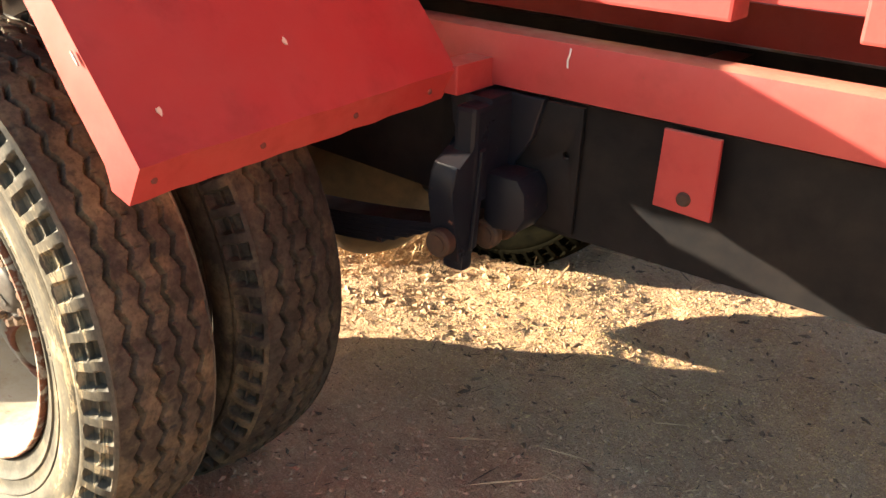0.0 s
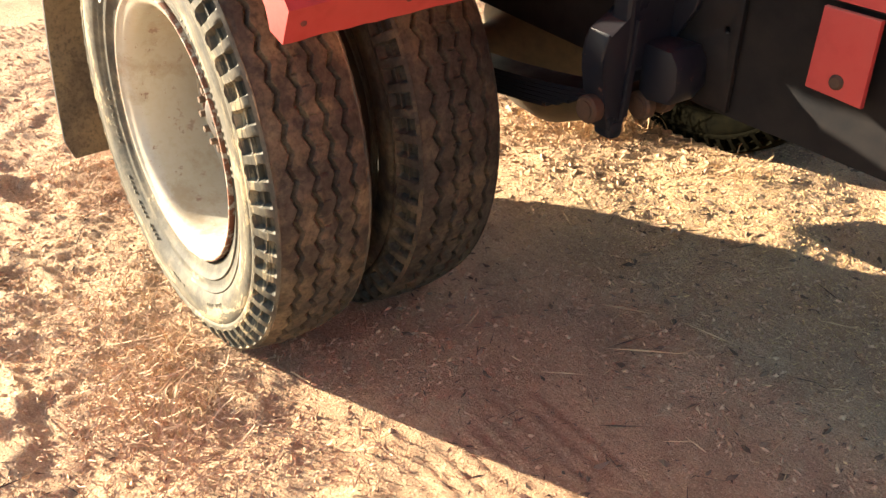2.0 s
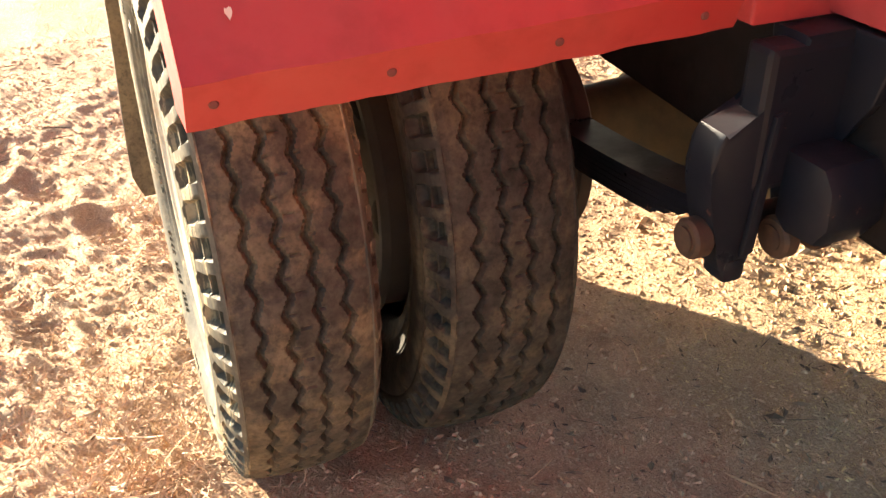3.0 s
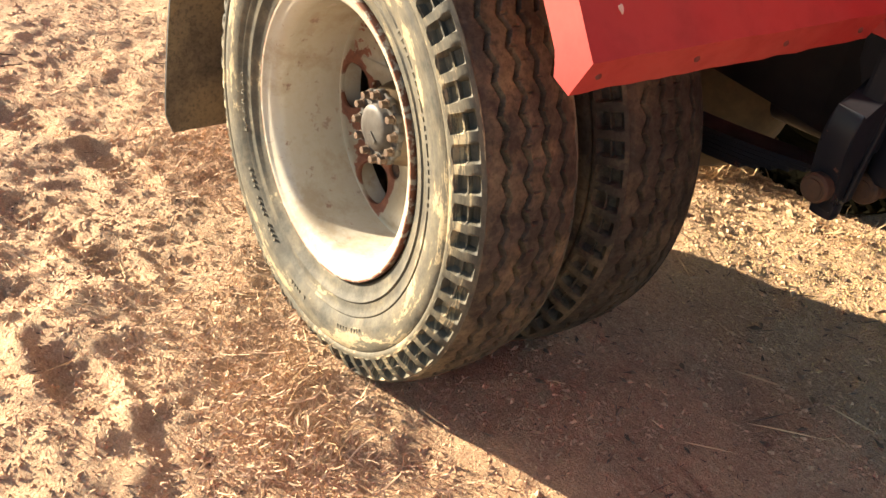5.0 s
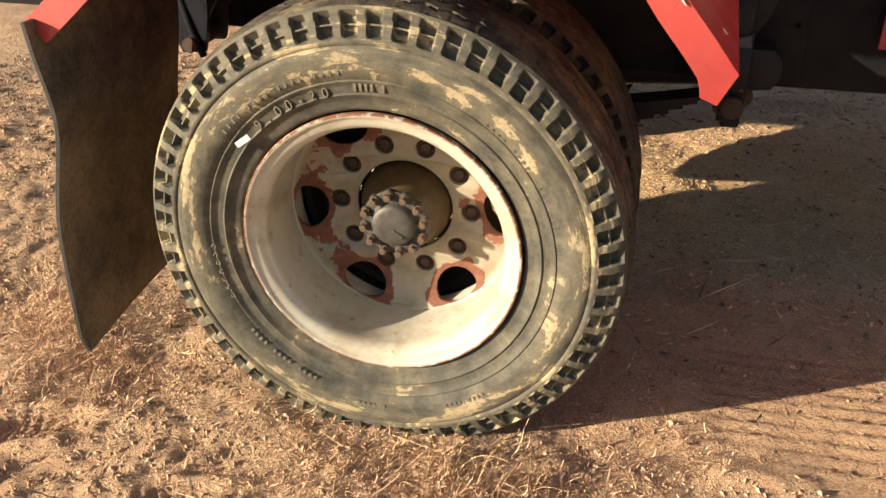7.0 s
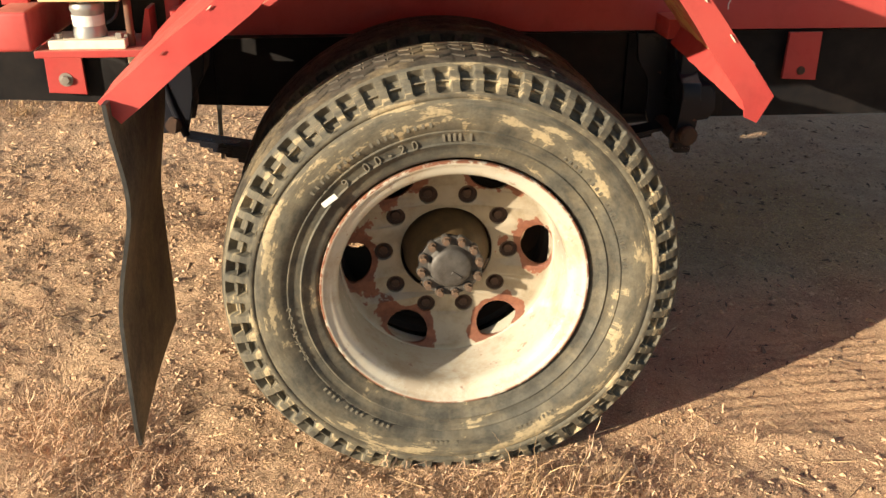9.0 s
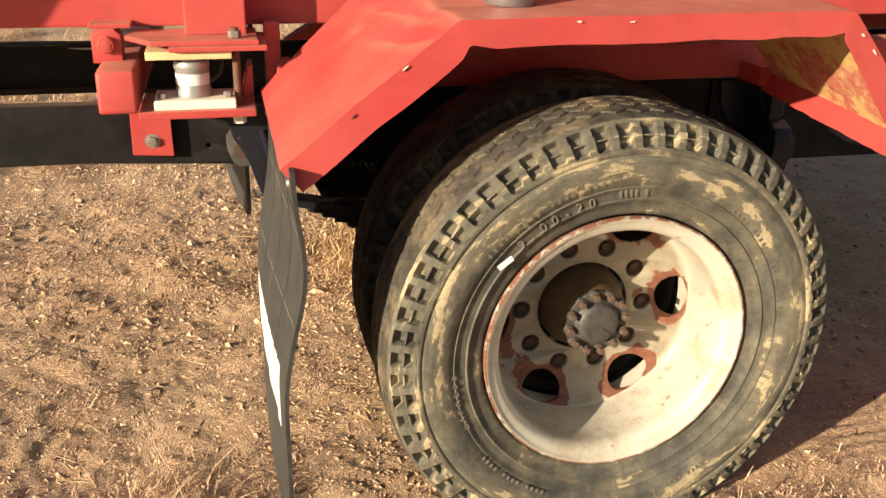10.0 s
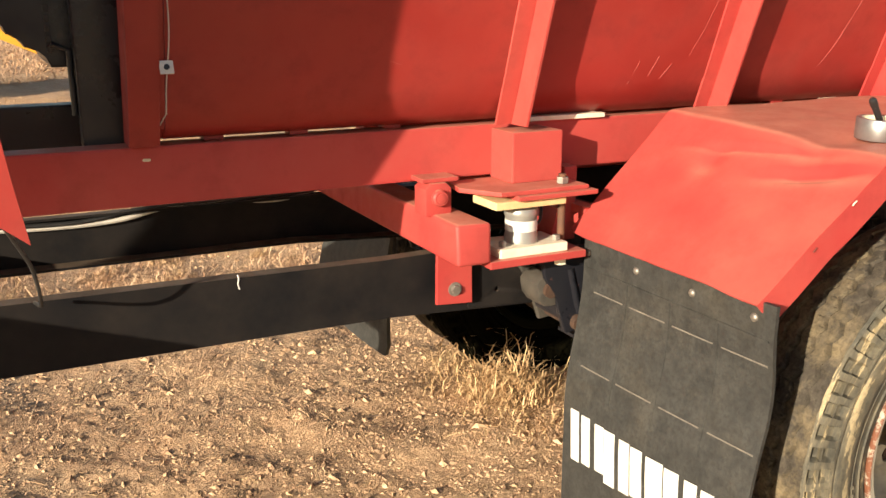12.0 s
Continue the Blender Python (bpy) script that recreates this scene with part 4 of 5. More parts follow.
# near fender: bent sheet with a lip along the outer edge
def fender(name, mirror):
    """mirror: the far-side twin, mirrored about the truck's middle."""
    f = (lambda y: 2.46 - y) if mirror else (lambda y: y)
    outer = [(0.688, 0.960), (0.448, 1.250), (-0.395, 1.245), (-0.740, 0.972)]
    inner = [(0.715, 0.992), (0.475, 1.284), (-0.430, 1.282), (-0.742, 0.980)]
    y_out, y_in = 0.000, 0.665
    cols = 40
    bm = bmesh.new()

    def along(pts, s):
        """A point on the bent outline, its bends eased; s from 0 to 3."""
        for corner in (1, 2):
            h = 0.020
            if abs(s - corner) < h:
                t = (s - corner + h) / (2 * h)
                p0, p1, p2 = [Vector(pts[corner]) + (Vector(pts[corner + q]) - Vector(pts[corner])) * (h * abs(q)) for q in (-1, 0, 1)]
                p = p0 * (1 - t) ** 2 + p1 * 2 * t * (1 - t) + p2 * t ** 2
                return p.x, p.y
        k = min(int(s), 2)
        t = s - k
        return pts[k][0] + (pts[k + 1][0] - pts[k][0]) * t, pts[k][1] + (pts[k + 1][1] - pts[k][1]) * t

    grid = []
    ss = sorted(set([round(i * 3 / 48, 4) for i in range(49)] + [round(c + d * 0.0100, 4) for c in (1, 2) for d in range(-9, 10)] + [round(2.10 + 0.02 * d, 4) for d in range(16)]))
    for s in ss:
        (xo, zo), (xi, zi) = along(outer, s), along(inner, s)
        row = []
        for j in range(cols + 1):
            v = j / cols
            x, z = xo + (xi - xo) * v, zo + (zi - zo) * v
            d = 0.006 * noise.noise((x * 3.1, v * 2.3, z * 3.0)) + 0.0035 * noise.noise((x * 9.1, v * 7.3, z * 9.0)) + 0.014 * math.exp(-((s - 2.28) / 0.10) ** 2 - ((v - 0.62) / 0.05) ** 2) + 0.014 * math.exp(-((s - 2.12 - 0.5 * v) / 0.05) ** 2 - ((v - 0.2) / 0.16) ** 2) + 0.009 * math.exp(-((s - 2.11 - 0.25 * (v - 0.35)) / 0.030) ** 2 - ((v - 0.50) / 0.20) ** 2) + (0.012 * math.exp(-((s - 1.95) / 0.22) ** 2 - ((v - 0.28) / 0.10) ** 2))
            row.append(bm.verts.new((x, f(y_out + (y_in - y_out) * v), z - d)))
        grid.append(row)
    for a, b in zip(grid, grid[1:]):
        for j in range(cols):
            bm.faces.new((a[j], a[j + 1], b[j + 1], b[j]))
    # outer lip
    lip = []
    for i, s in enumerate(ss):
        x, z = along(outer, s)
        w1, w2 = [min(1.0, max(0.0, (s - c + 0.10) / 0.20)) for c in (1, 2)]
        off = Vector((-0.040, -0.052 + 0.02 * min(s, 1))) * (1 - w1) + Vector((0, -0.052)) * (w1 - w2) + Vector((0.042, -0.046)) * w2
        off += Vector((-0.022, 0.002)) * math.exp(-(s / 0.07) ** 2)
        wob = 0.003 * noise.noise((x * 7, 3.3, z * 7))
        lip.append(bm.verts.new((x + off.x, f(y_out - 0.004 + wob), z + off.y + 0.006 * noise.noise((x * 11, 5.1, z * 9)))))
    for i in range(len(ss) - 1):
        bm.faces.new((grid[i][0], grid[i + 1][0], lip[i + 1], lip[i]))
    # front edge folded down
    fold = []
    for j in range(cols + 1):
        p = grid[0][j].co
        fold.append(bm.verts.new((p.x - 0.030, p.y, p.z - 0.060 + 0.003 * noise.noise((j * 0.4, 1, 1)))))
    for j in range(cols):
        bm.faces.new((grid[0][j], fold[j], fold[j + 1], grid[0][j + 1]))
    bm.faces.new((grid[0][0], lip[0], fold[0]))
    thicken(bm, 0.004)
    return part(name, bm, RED, truck, "red sheet steel fender with bent corners and scuffs", True)


guard = fender("fender", False)
fender("fender", True)
bm = bmesh.new()
g = []
for i in range(25):
    row = []
    for j in range(31):
        t, v = 0.01 + 0.97 * i / 24, 0.015 + 0.965 * j / 30
        xo, zo = 0.688 - 0.240 * t, 0.960 + 0.290 * t
        xi, zi = 0.715 - 0.240 * t, 0.992 + 0.292 * t
        d = 0.011 + 0.003 * noise.noise((i * 0.5, j * 0.5, 2.0))
        row.append(bm.verts.new((xo + (xi - xo) * v - 0.77 * d, 0.006 + 0.655 * v, zo + (zi - zo) * v - 0.64 * d)))
    g.append(row)
for a, b in zip(g, g[1:]):
    for j in range(30):
        bm.faces.new((a[j], a[j + 1], b[j + 1], b[j]))
thicken(bm, 0.004)
part("mud_splash", bm, SPLASH, guard, "dried ochre mud caked inside the fender", True)
screw_me = finish("screw", lathe([(0.0015, -0.002), (0.0040, -0.0018), (0.0052, -0.0005), (0.0058, 0.001)], 12), CHIP, True)
for y in (0.030, 0.221, 0.420, 0.610):
    part("screw", screw_me, None, guard, "small rusty screw", m=pose(0.675 + 0.04 * y, y, 0.930 + 0.045 * y, 0, 0, 90) )
part("fender_arm", prism([(0.67, 0.945), (0.722, 0.945), (0.722, 1.000), (0.67, 1.000)], 0.66, 0.79, "y", 0.004), RED, truck, "red arm between fender and sub-frame")
part("fender_arm", prism([(-0.70, 0.99), (-0.66, 0.99), (-0.66, 1.04), (-0.70, 1.04)], 0.66, 0.79, "y", 0.004), RED, truck)


def worn_patch(x, z, long, high, tilt, material, seed):
    """An irregular bare spot on the fender's lip."""
    rng = random.Random(seed)
    pts = []
    for i in range(14):
        t = math.tau * i / 14
        k = rng.uniform(0.55, 1.0)
        a, b = long * k * math.cos(t), high * k * math.sin(t)
        c, d = math.cos(tilt), math.sin(tilt)
        pts.append((x + a * c - b * d, z + a * d + b * c))
    part("worn_patch", prism(pts, -0.0060, -0.0030, "y", 0.0), material, guard)


for k, (x, z, long, high, tilt) in enumerate(((-0.16, 1.238, 0.005, 0.002, 0.0), (-0.05, 1.236, 0.007, 0.0015, 0.1), (-0.50, 1.158, 0.008, 0.0014, 0.70), (-0.60, 1.07, 0.008, 0.0015, 0.7), (0.505, 1.165, 0.008, 0.002, -0.88), (0.47, 1.20, 0.005, 0.0025, -0.8), (0.575, 1.085, 0.014, 0.0016, -0.88))):
    worn_patch(x, z, long, high, tilt, CREAM if k != 3 else CHIP, 20 + k)
for x, y, z in ((0.655, 0.06, 1.015), (0.63, 0.31, 1.06), (0.52, 0.18, 1.185), (0.60, 0.45, 1.115)):
    part('paint_chip', finish('paint_chip', prism([(0.006 * math.cos(q) * (1 + 0.5 * math.sin(3 * q + x * 40)), 0.004 * math.sin(q)) for q in [math.tau * k / 9 for k in range(9)]], -0.001, 0.001, 'z', 0.0), CARD), None, guard, 'pale chip in the red paint', m=pose(x + 0.011 * y / 0.3, y, z + 0.0165 * y / 0.3, 0, 50, 0))


# mud flaps: wavy rubber sheet with raised ribs, four rivets and white block shapes
def flap_at(v, w):
    """v: 0 at the outer edge to 1 inside; w: 0 at the top to 1 at the bottom."""
    ease = lambda lo, hi: (lambda q: q * q * (3 - 2 * q))(min(1.0, max(0.0, (w - lo) / (hi - lo))))
    outer = -0.724 - 0.033 * ease(0.30, 0.62) + 0.018 * math.exp(-((w - 0.24) / 0.13) ** 2)
    inner = -0.732 - 0.047 * ease(0.10, 0.55)
    y = -0.036 + 0.645 * v + 0.010 * math.sin(w * 5.0) * (1 - v)
    z = 0.976 - 0.833 * w
    x = outer * (1 - v) + inner * v - 0.010 * math.sin(v * 3.14) * w
    return Vector((x, y, z))


def flap_sheet(far):
    bm = bmesh.new()
    g = []
    for i in range(41):
        row = []
        for j in range(25):
            v, w = j / 24, i / 40
            if w > 0.93:
                v = 0.5 + (v - 0.5) * (1 - 0.9 * (w - 0.93))
            p = flap_at(v, w)
            if far:
                p = Vector((p.x - 0.11 * (1 - v) * w, 2.46 - p.y, p.z + w ** 3 * (0.065 + 0.09 * (1 - v) ** 1.5)))
            row.append(bm.verts.new(p))
        g.append(row)
    for a, b in zip(g, g[1:]):
        for j in range(24):
            bm.faces.new((a[j], a[j + 1], b[j + 1], b[j]))
    thicken(bm, 0.016 if far else 0.009)
    return bm


flap = part("mud_flap", flap_sheet(False), FLAP, truck, "black rubber mud flap with white block print", True)
part("mud_flap", flap_sheet(True), FLAP, truck, "black rubber mud flap on the far side", True)
flap.data.materials.append(rubber("muddy_flap_rubber", 0.30, 0.62, 0.42, (0.045, 0.043, 0.041), (0.090, 0.080, 0.070), 5.0))
for face in flap.data.polygons:
    if face.normal.x > 0.2:
        face.material_index = 1
for v in (0.085, 0.37, 0.67, 0.97):
    p = flap_at(v, 0.045)
    part("rivet", finish("rivet", lathe([(0.002, -0.005), (0.0065, -0.004), (0.0092, -0.001), (0.0096, 0.002)], 16), STEEL, True), None, flap, "zinc rivet", m=pose(p.x - 0.001, p.y, p.z, 0, 0, -90))


def ribbon(va, wa, vb, wb, width, lift, steps_n=14):
    """A thin raised strip on the flap's rear face."""
    bm = bmesh.new()
    ring = []
    d = Vector((vb - va, (wb - wa)))
    n = Vector((-d.y, d.x)).normalized()
    for i in range(steps_n + 1):
        t = i / steps_n
        v, w = va + d.x * t, wa + d.y * t
        a, b = flap_at(v + n.x * width / 0.63 / 2, w + n.y * width / 0.825 / 2), flap_at(v - n.x * width / 0.63 / 2, w - n.y * width / 0.825 / 2)
        off = Vector((-0.0008 - lift, 0, 0))
        ring.append((bm.verts.new(a + off), bm.verts.new(b + off)))
    for (a, b), (c, e) in zip(ring, ring[1:]):
        bm.faces.new((a, b, e, c))
    thicken(bm, 0.0015)
    return bm


RIB = plain("dusty_rubber_rib", (0.20, 0.18, 0.15), (0.10, 0.09, 0.08), 0.8)
for w in (0.162, 0.397):
    for a, b in ((0.02, 0.22), (0.26, 0.46), (0.50, 0.70), (0.74, 0.92)):
        part("rib", ribbon(a, w, b, w, 0.0030, 0.0004), RIB, flap)
for w in (0.095,):
    part("rib", ribbon(0.02, w, 0.97, w, 0.004, 0.0006), FLAP, flap)
for v in (0.24, 0.48, 0.72):
    part("rib", ribbon(v, 0.10, v, 0.47, 0.0026, 0.0003), FLAP, flap)
# a row of plain white bars
for k, (v, wide) in enumerate(((0.920, 0.026), (0.845, 0.026), (0.755, 0.026), (0.690, 0.030), (0.600, 0.028), (0.530, 0.030), (0.430, 0.042), (0.340, 0.034), (0.245, 0.028), (0.165, 0.028))):
    part("print", ribbon(v, 0.545, v - 0.012, 0.715 - 0.01 * (k % 3), wide * 1.35, 0.0004), WHITE, flap, "white bar print")


# tank: a hopper with curved foot, ribs and end frame
TANK = [(1.12, 1.263), (0.98, 1.2635), (0.875, 1.2645), (0.800, 1.269), (0.745, 1.298), (0.708, 1.360), (0.685, 1.425), (0.633, 1.58), (0.493, 1.97), (0.36, 2.34)]


def tank_wall(mirror):
    bm = bmesh.new()
    ya = [(2.46 - y if mirror else y, z) for y, z in TANK]
    xs = [-1.735 + 0.17 * i for i in range(46)]
    g = [[bm.verts.new((x, y + 0.003 * noise.noise((x * 2, z * 2, 1)), z)) for y, z in ya] for x in xs]
    for a, b in zip(g, g[1:]):
        for j in range(len(ya) - 1):
            bm.faces.new((a[j], a[j + 1], b[j + 1], b[j]))
    thicken(bm, -0.005)
    return bm


part("tank_wall", tank_wall(False), RED_DARK, truck, "red hopper wall, scuffed, curving under at its foot", True)
part("tank_wall", tank_wall(True), RED_DARK, truck, "red hopper wall on the far side", True)
part("tank_floor", box(-1.735, 5.90, 1.10, 1.36, 1.258, 1.270, 0.002), RED_DARK, truck)
part("tank_end", prism([(y, z) for y, z in TANK] + [(2.46 - y, z) for y, z in TANK[::-1]], -1.747, -1.737, "x", 0.0), RED_DARK, truck, "red end wall of the hopper")
part("end_post", prism([(0.745, 1.262), (0.830, 1.262), (0.50, 2.34), (0.37, 2.34), (0.675, 1.42)], -1.812, -1.748, "x", 0.003), RED_DARK, truck, "red end frame post of the hopper")


def tank_rib(x):
    """A leaning angle-iron rib: one leg flat on the hopper wall, the other standing out."""
    bm = bmesh.new()
    z0, z1 = 1.259, 2.34
    line = lambda z: 0.741 - 0.362 * (z - 1.259)
    prism([(line(z0), z0), (line(z1), z1), (line(z1) + 0.008, z1), (line(z0) + 0.008, z0)], x - 0.046, x, "x", 0.002, bm)
    prism([(line(z0) - 0.070, z0), (line(z1) - 0.070, z1), (line(z1) + 0.012, z1), (line(z0) + 0.020, z0)], x, x + 0.009, "x", 0.002, bm)
    part("tank_rib", bm, RED, truck, "red angle-iron rib on the hopper")


for x in (-0.879, -0.240, 0.420, 1.08, 1.74, 2.40, 3.06, 3.72, 4.38, 5.04):
    tank_rib(x)
part("packing_board", prism([(-0.835, 0.768), (-0.575, 0.762), (-0.600, 0.845), (-0.830, 0.840)], 1.2585, 1.271, "z", 0.002), CREAM, truck, "pale wooden board lying on the sill beam")

SCRATCH = plain("scratched_red_paint", (0.34, 0.065, 0.052), (0.28, 0.035, 0.03), 0.7)


def wall_y(z):
    ys, zs = [p[0] for p in TANK[::-1]], [p[1] for p in TANK[::-1]]
    return float(np.interp(z, zs[::-1], ys[::-1]))


for pts in (((0.24, 1.62), (0.21, 1.52), (0.17, 1.42), (0.12, 1.35)), ((-0.30, 1.62), (-0.33, 1.50), (-0.36, 1.42)), ((-0.41, 1.40), (-0.44, 1.36)), ((-0.46, 1.42), (-0.48, 1.37)), ((-0.52, 1.41), (-0.54, 1.35)), ((-1.235, 1.43), (-1.205, 1.42))):
    part("scratch", rod(smooth_path([(x, wall_y(z) + 0.0005, z) for x, z in pts], 5), 0.0015, 6), SCRATCH, truck)

# gear at the truck's tail end
def shield():
    """A leaning sheet with a pointed foot."""
    bm = bmesh.new()
    edge = [(-2.030, 1.155), (-2.047, 1.27), (-2.075, 1.50), (-2.11, 1.75), (-2.14, 2.34), (-4.2, 2.34), (-4.2, 1.50), (-2.45, 1.32), (-2.08, 1.20)]
    bm.faces.new([bm.verts.new((x, 0.35 - 0.42 * (z - 1.30), z)) for x, z in edge])
    thicken(bm, 0.005)
    return bm


part("shield_stay", box(-2.59, -2.53, -0.05, 0.97, 2.20, 2.26, 0.004), RED, truck, "red stay between shield and housing")
part("side_shield", shield(), RED, truck, "red sheet side shield with pointed foot")
# unseen plate, added only to throw the slanting shadow on the near rail
part("shadow_plate", prism([(-2.42, 0.985), (-2.50, 1.02), (-2.89, 1.15), (-3.00, 1.17), (-3.00, 0.93), (-2.60, 0.93)], 0.34, 0.37, "y", 0.004), RED, truck, "unseen red plate added to shade the chassis rail")
part("tail_housing", prism([(-2.60, 1.75), (-2.045, 1.56), (-2.025, 1.52), (-2.02, 1.495), (-1.995, 1.49), (-1.985, 1.466), (-1.955, 1.463), (-1.945, 1.445), (-1.935, 1.422), (-1.775, 1.42), (-1.775, 2.30), (-2.60, 2.30)], 0.95, 1.50, "y", 0.006), GREASY, truck, "dark discharge housing at the tail")
part("tail_panel", box(-1.893, -1.780, 0.86, 0.92, 1.20, 2.30, 0.004), GREASY, truck, "dark upright plate")
part("tail_pipe", rod([(-1.90, 0.90, 1.32), (-1.90, 0.90, 1.46), (-1.935, 0.90, 1.475)], 0.007, 10), PEN, truck, "thin dark pipe", True)
for k in range(9):
    part("chain_link", box(-1.942, -1.930, 0.940, 0.946, 1.455 + 0.022 * k, 1.470 + 0.022 * k, 0.002), DUSTY, truck, "dull drive chain link")
part("tail_beam", box(-2.60, -1.79, 1.16, 1.24, 1.213, 1.319, 0.005), GREASY, truck, "dark cross beam")
part("tail_cable", rod(smooth_path([(-2.08, 0.50, 1.19), (-2.06, 0.55, 1.14), (-2.03, 0.60, 1.06), (-2.02, 0.66, 0.97), (-2.03, 0.76, 0.945)]), 0.0042), PEN, truck, "black cable loop", True)
part("tank_wire", rod([(-1.731 - 0.004 * math.sin(9 * q) - 0.25 * max(0.0, 0.10 - q), wall_y(z) - 0.004, z) for q, z in [(k / 30, 1.29 + 0.42 * k / 30) for k in range(31)]], 0.0016, 6), CABLE, truck, "thin pale wire", True)
for x, y, z, w, h in ((-1.765, 0.742, 1.292, 0.013, 0.018), (-1.775, 0.777, 1.228, 0.014, 0.005)):
    rng1 = random.Random(int(z * 1000))
    chip = [(w * rng1.uniform(0.6, 1.0) * math.cos(math.tau * i / 9), h * rng1.uniform(0.6, 1.0) * math.sin(math.tau * i / 9)) for i in range(9)]
    part("paint_chip", prism(chip, -0.0015, 0.0015, "y", 0.0), CARD, truck, "pale bare spot in the red paint", m=pose(x, y, z))
tag = part("wire_clip", box(-0.014, 0.014, -0.002, 0.002, -0.014, 0.014, 0.001), WHITE, truck, "white square cable clip", m=pose(-1.735, 0.668, 1.432, -20, 0, 0))
part("clip_eye", lathe([(0.002, -0.005), (0.006, -0.005), (0.006, 0.0)], 12), PEN, tag)
for x in (-1.62, -1.42, -1.18, -0.6, 0.1, 0.9):
    part("tank_spacer", box(x - 0.022, x + 0.022, 0.805, 0.85, 1.2585, 1.272, 0.002), RED_DARK, truck)
part("rail_cable", rod(smooth_path([(-2.3, 1.645, 0.925), (-1.95, 1.64, 0.910), (-1.75, 1.64, 0.915), (-1.61, 1.64, 0.941), (-1.45, 1.645, 0.947), (-1.25, 1.648, 0.930), (-1.08, 1.65, 0.960)]), 0.009), CABLE, truck, "pale grey cable along the far rail", True)
part("rail_cable", rod(smooth_path([(-2.3, 1.63, 0.940), (-1.9, 1.63, 0.920), (-1.7, 1.63, 0.943), (-1.5, 1.635, 0.950), (-1.2, 1.64, 0.947), (-1.0, 1.65, 0.965)]), 0.007), PEN, truck, "black cable along the far rail", True)


# ---- things on the fender ----
tape = new("tape_roll", finish("tape_roll", lathe([(0.043, 0.0), (0.052, 0.0), (0.0535, 0.002), (0.0535, 0.046), (0.052, 0.048), (0.043, 0.048)], 56, "z", closed=True), TAPE, True))
tape.matrix_world = pose(-0.252, 0.154, 1.2545, 3.2, 0, 0)
tagged(tape, "roll of silver duct tape lying on the red fender", "tape")
part("core", lathe([(0.040, 0.001), (0.0429, 0.001), (0.0429, 0.047), (0.040, 0.047)], 48, "z", closed=True), CARD, tape, "pale cardboard core", True)
pen = new("marker_pen", finish("marker_pen", lathe([(0.004, 0.0), (0.0075, 0.002), (0.0075, 0.10), (0.0085, 0.101), (0.0085, 0.118), (0.006, 0.122), (0.003, 0.123)], 20, "z"), PEN, True))
pen.matrix_world = pose(-0.238, 0.149, 1.262, 3, -44, 10)
tagged(pen, "black marker pen leaning in the tape roll", "pen")


# ---- dry plants and litter ----
def blades(name, label, category, spots, material, seed):
    """Tufts of thin bent stalks. spots: x, y, radius, height, count."""
    rng = random.Random(seed)
    vs, fs, feet = [], [], []
    for x, y, rad, high, count in spots:
        for _ in range(count):
            a, d = rng.uniform(0, math.tau), rad * math.sqrt(rng.random())
            feet.append((x + d * math.cos(a), y + d * math.sin(a), high))
    feet = np.array(feet)
    for (bx, by, high), bz in zip(feet.tolist(), (soil_height(feet[:, 0], feet[:, 1]) - 0.004).tolist()):
        for _ in range(1):
            lean, way = rng.uniform(0.1, 1.5), rng.uniform(0, math.tau)
            length, w = high * rng.uniform(0.4, 1.1), rng.uniform(0.0007, 0.0018)
            p, up = Vector((bx, by, bz)), Vector((math.cos(way) * lean * 0.4, math.sin(way) * lean * 0.4, 1)).normalized()
            side = up.cross(Vector((math.cos(way + 0.9), math.sin(way + 0.9), 0.2))).normalized() * w
            base = len(vs)
            n = 4
            for k in range(n + 1):
                s = 1 - 0.75 * k / n
                vs.extend([p - side * s, p + side * s])
                up = (up + Vector((math.cos(way), math.sin(way), 0)) * 0.22 * lean + Vector((rng.uniform(-0.3, 0.3), rng.uniform(-0.3, 0.3), rng.uniform(-0.25, 0.05)))).normalized()
                p = p + up * length / n
                p.z = max(p.z, bz + 0.003)
            for k in range(n):
                i = base + 2 * k
                fs.append((i, i + 1, i + 3, i + 2))
    me = bpy.data.meshes.new(name)
    me.from_pydata(vs, [], fs)
    me.materials.append(material)
    return tagged(new(name, me), label, category, kind="stuff")


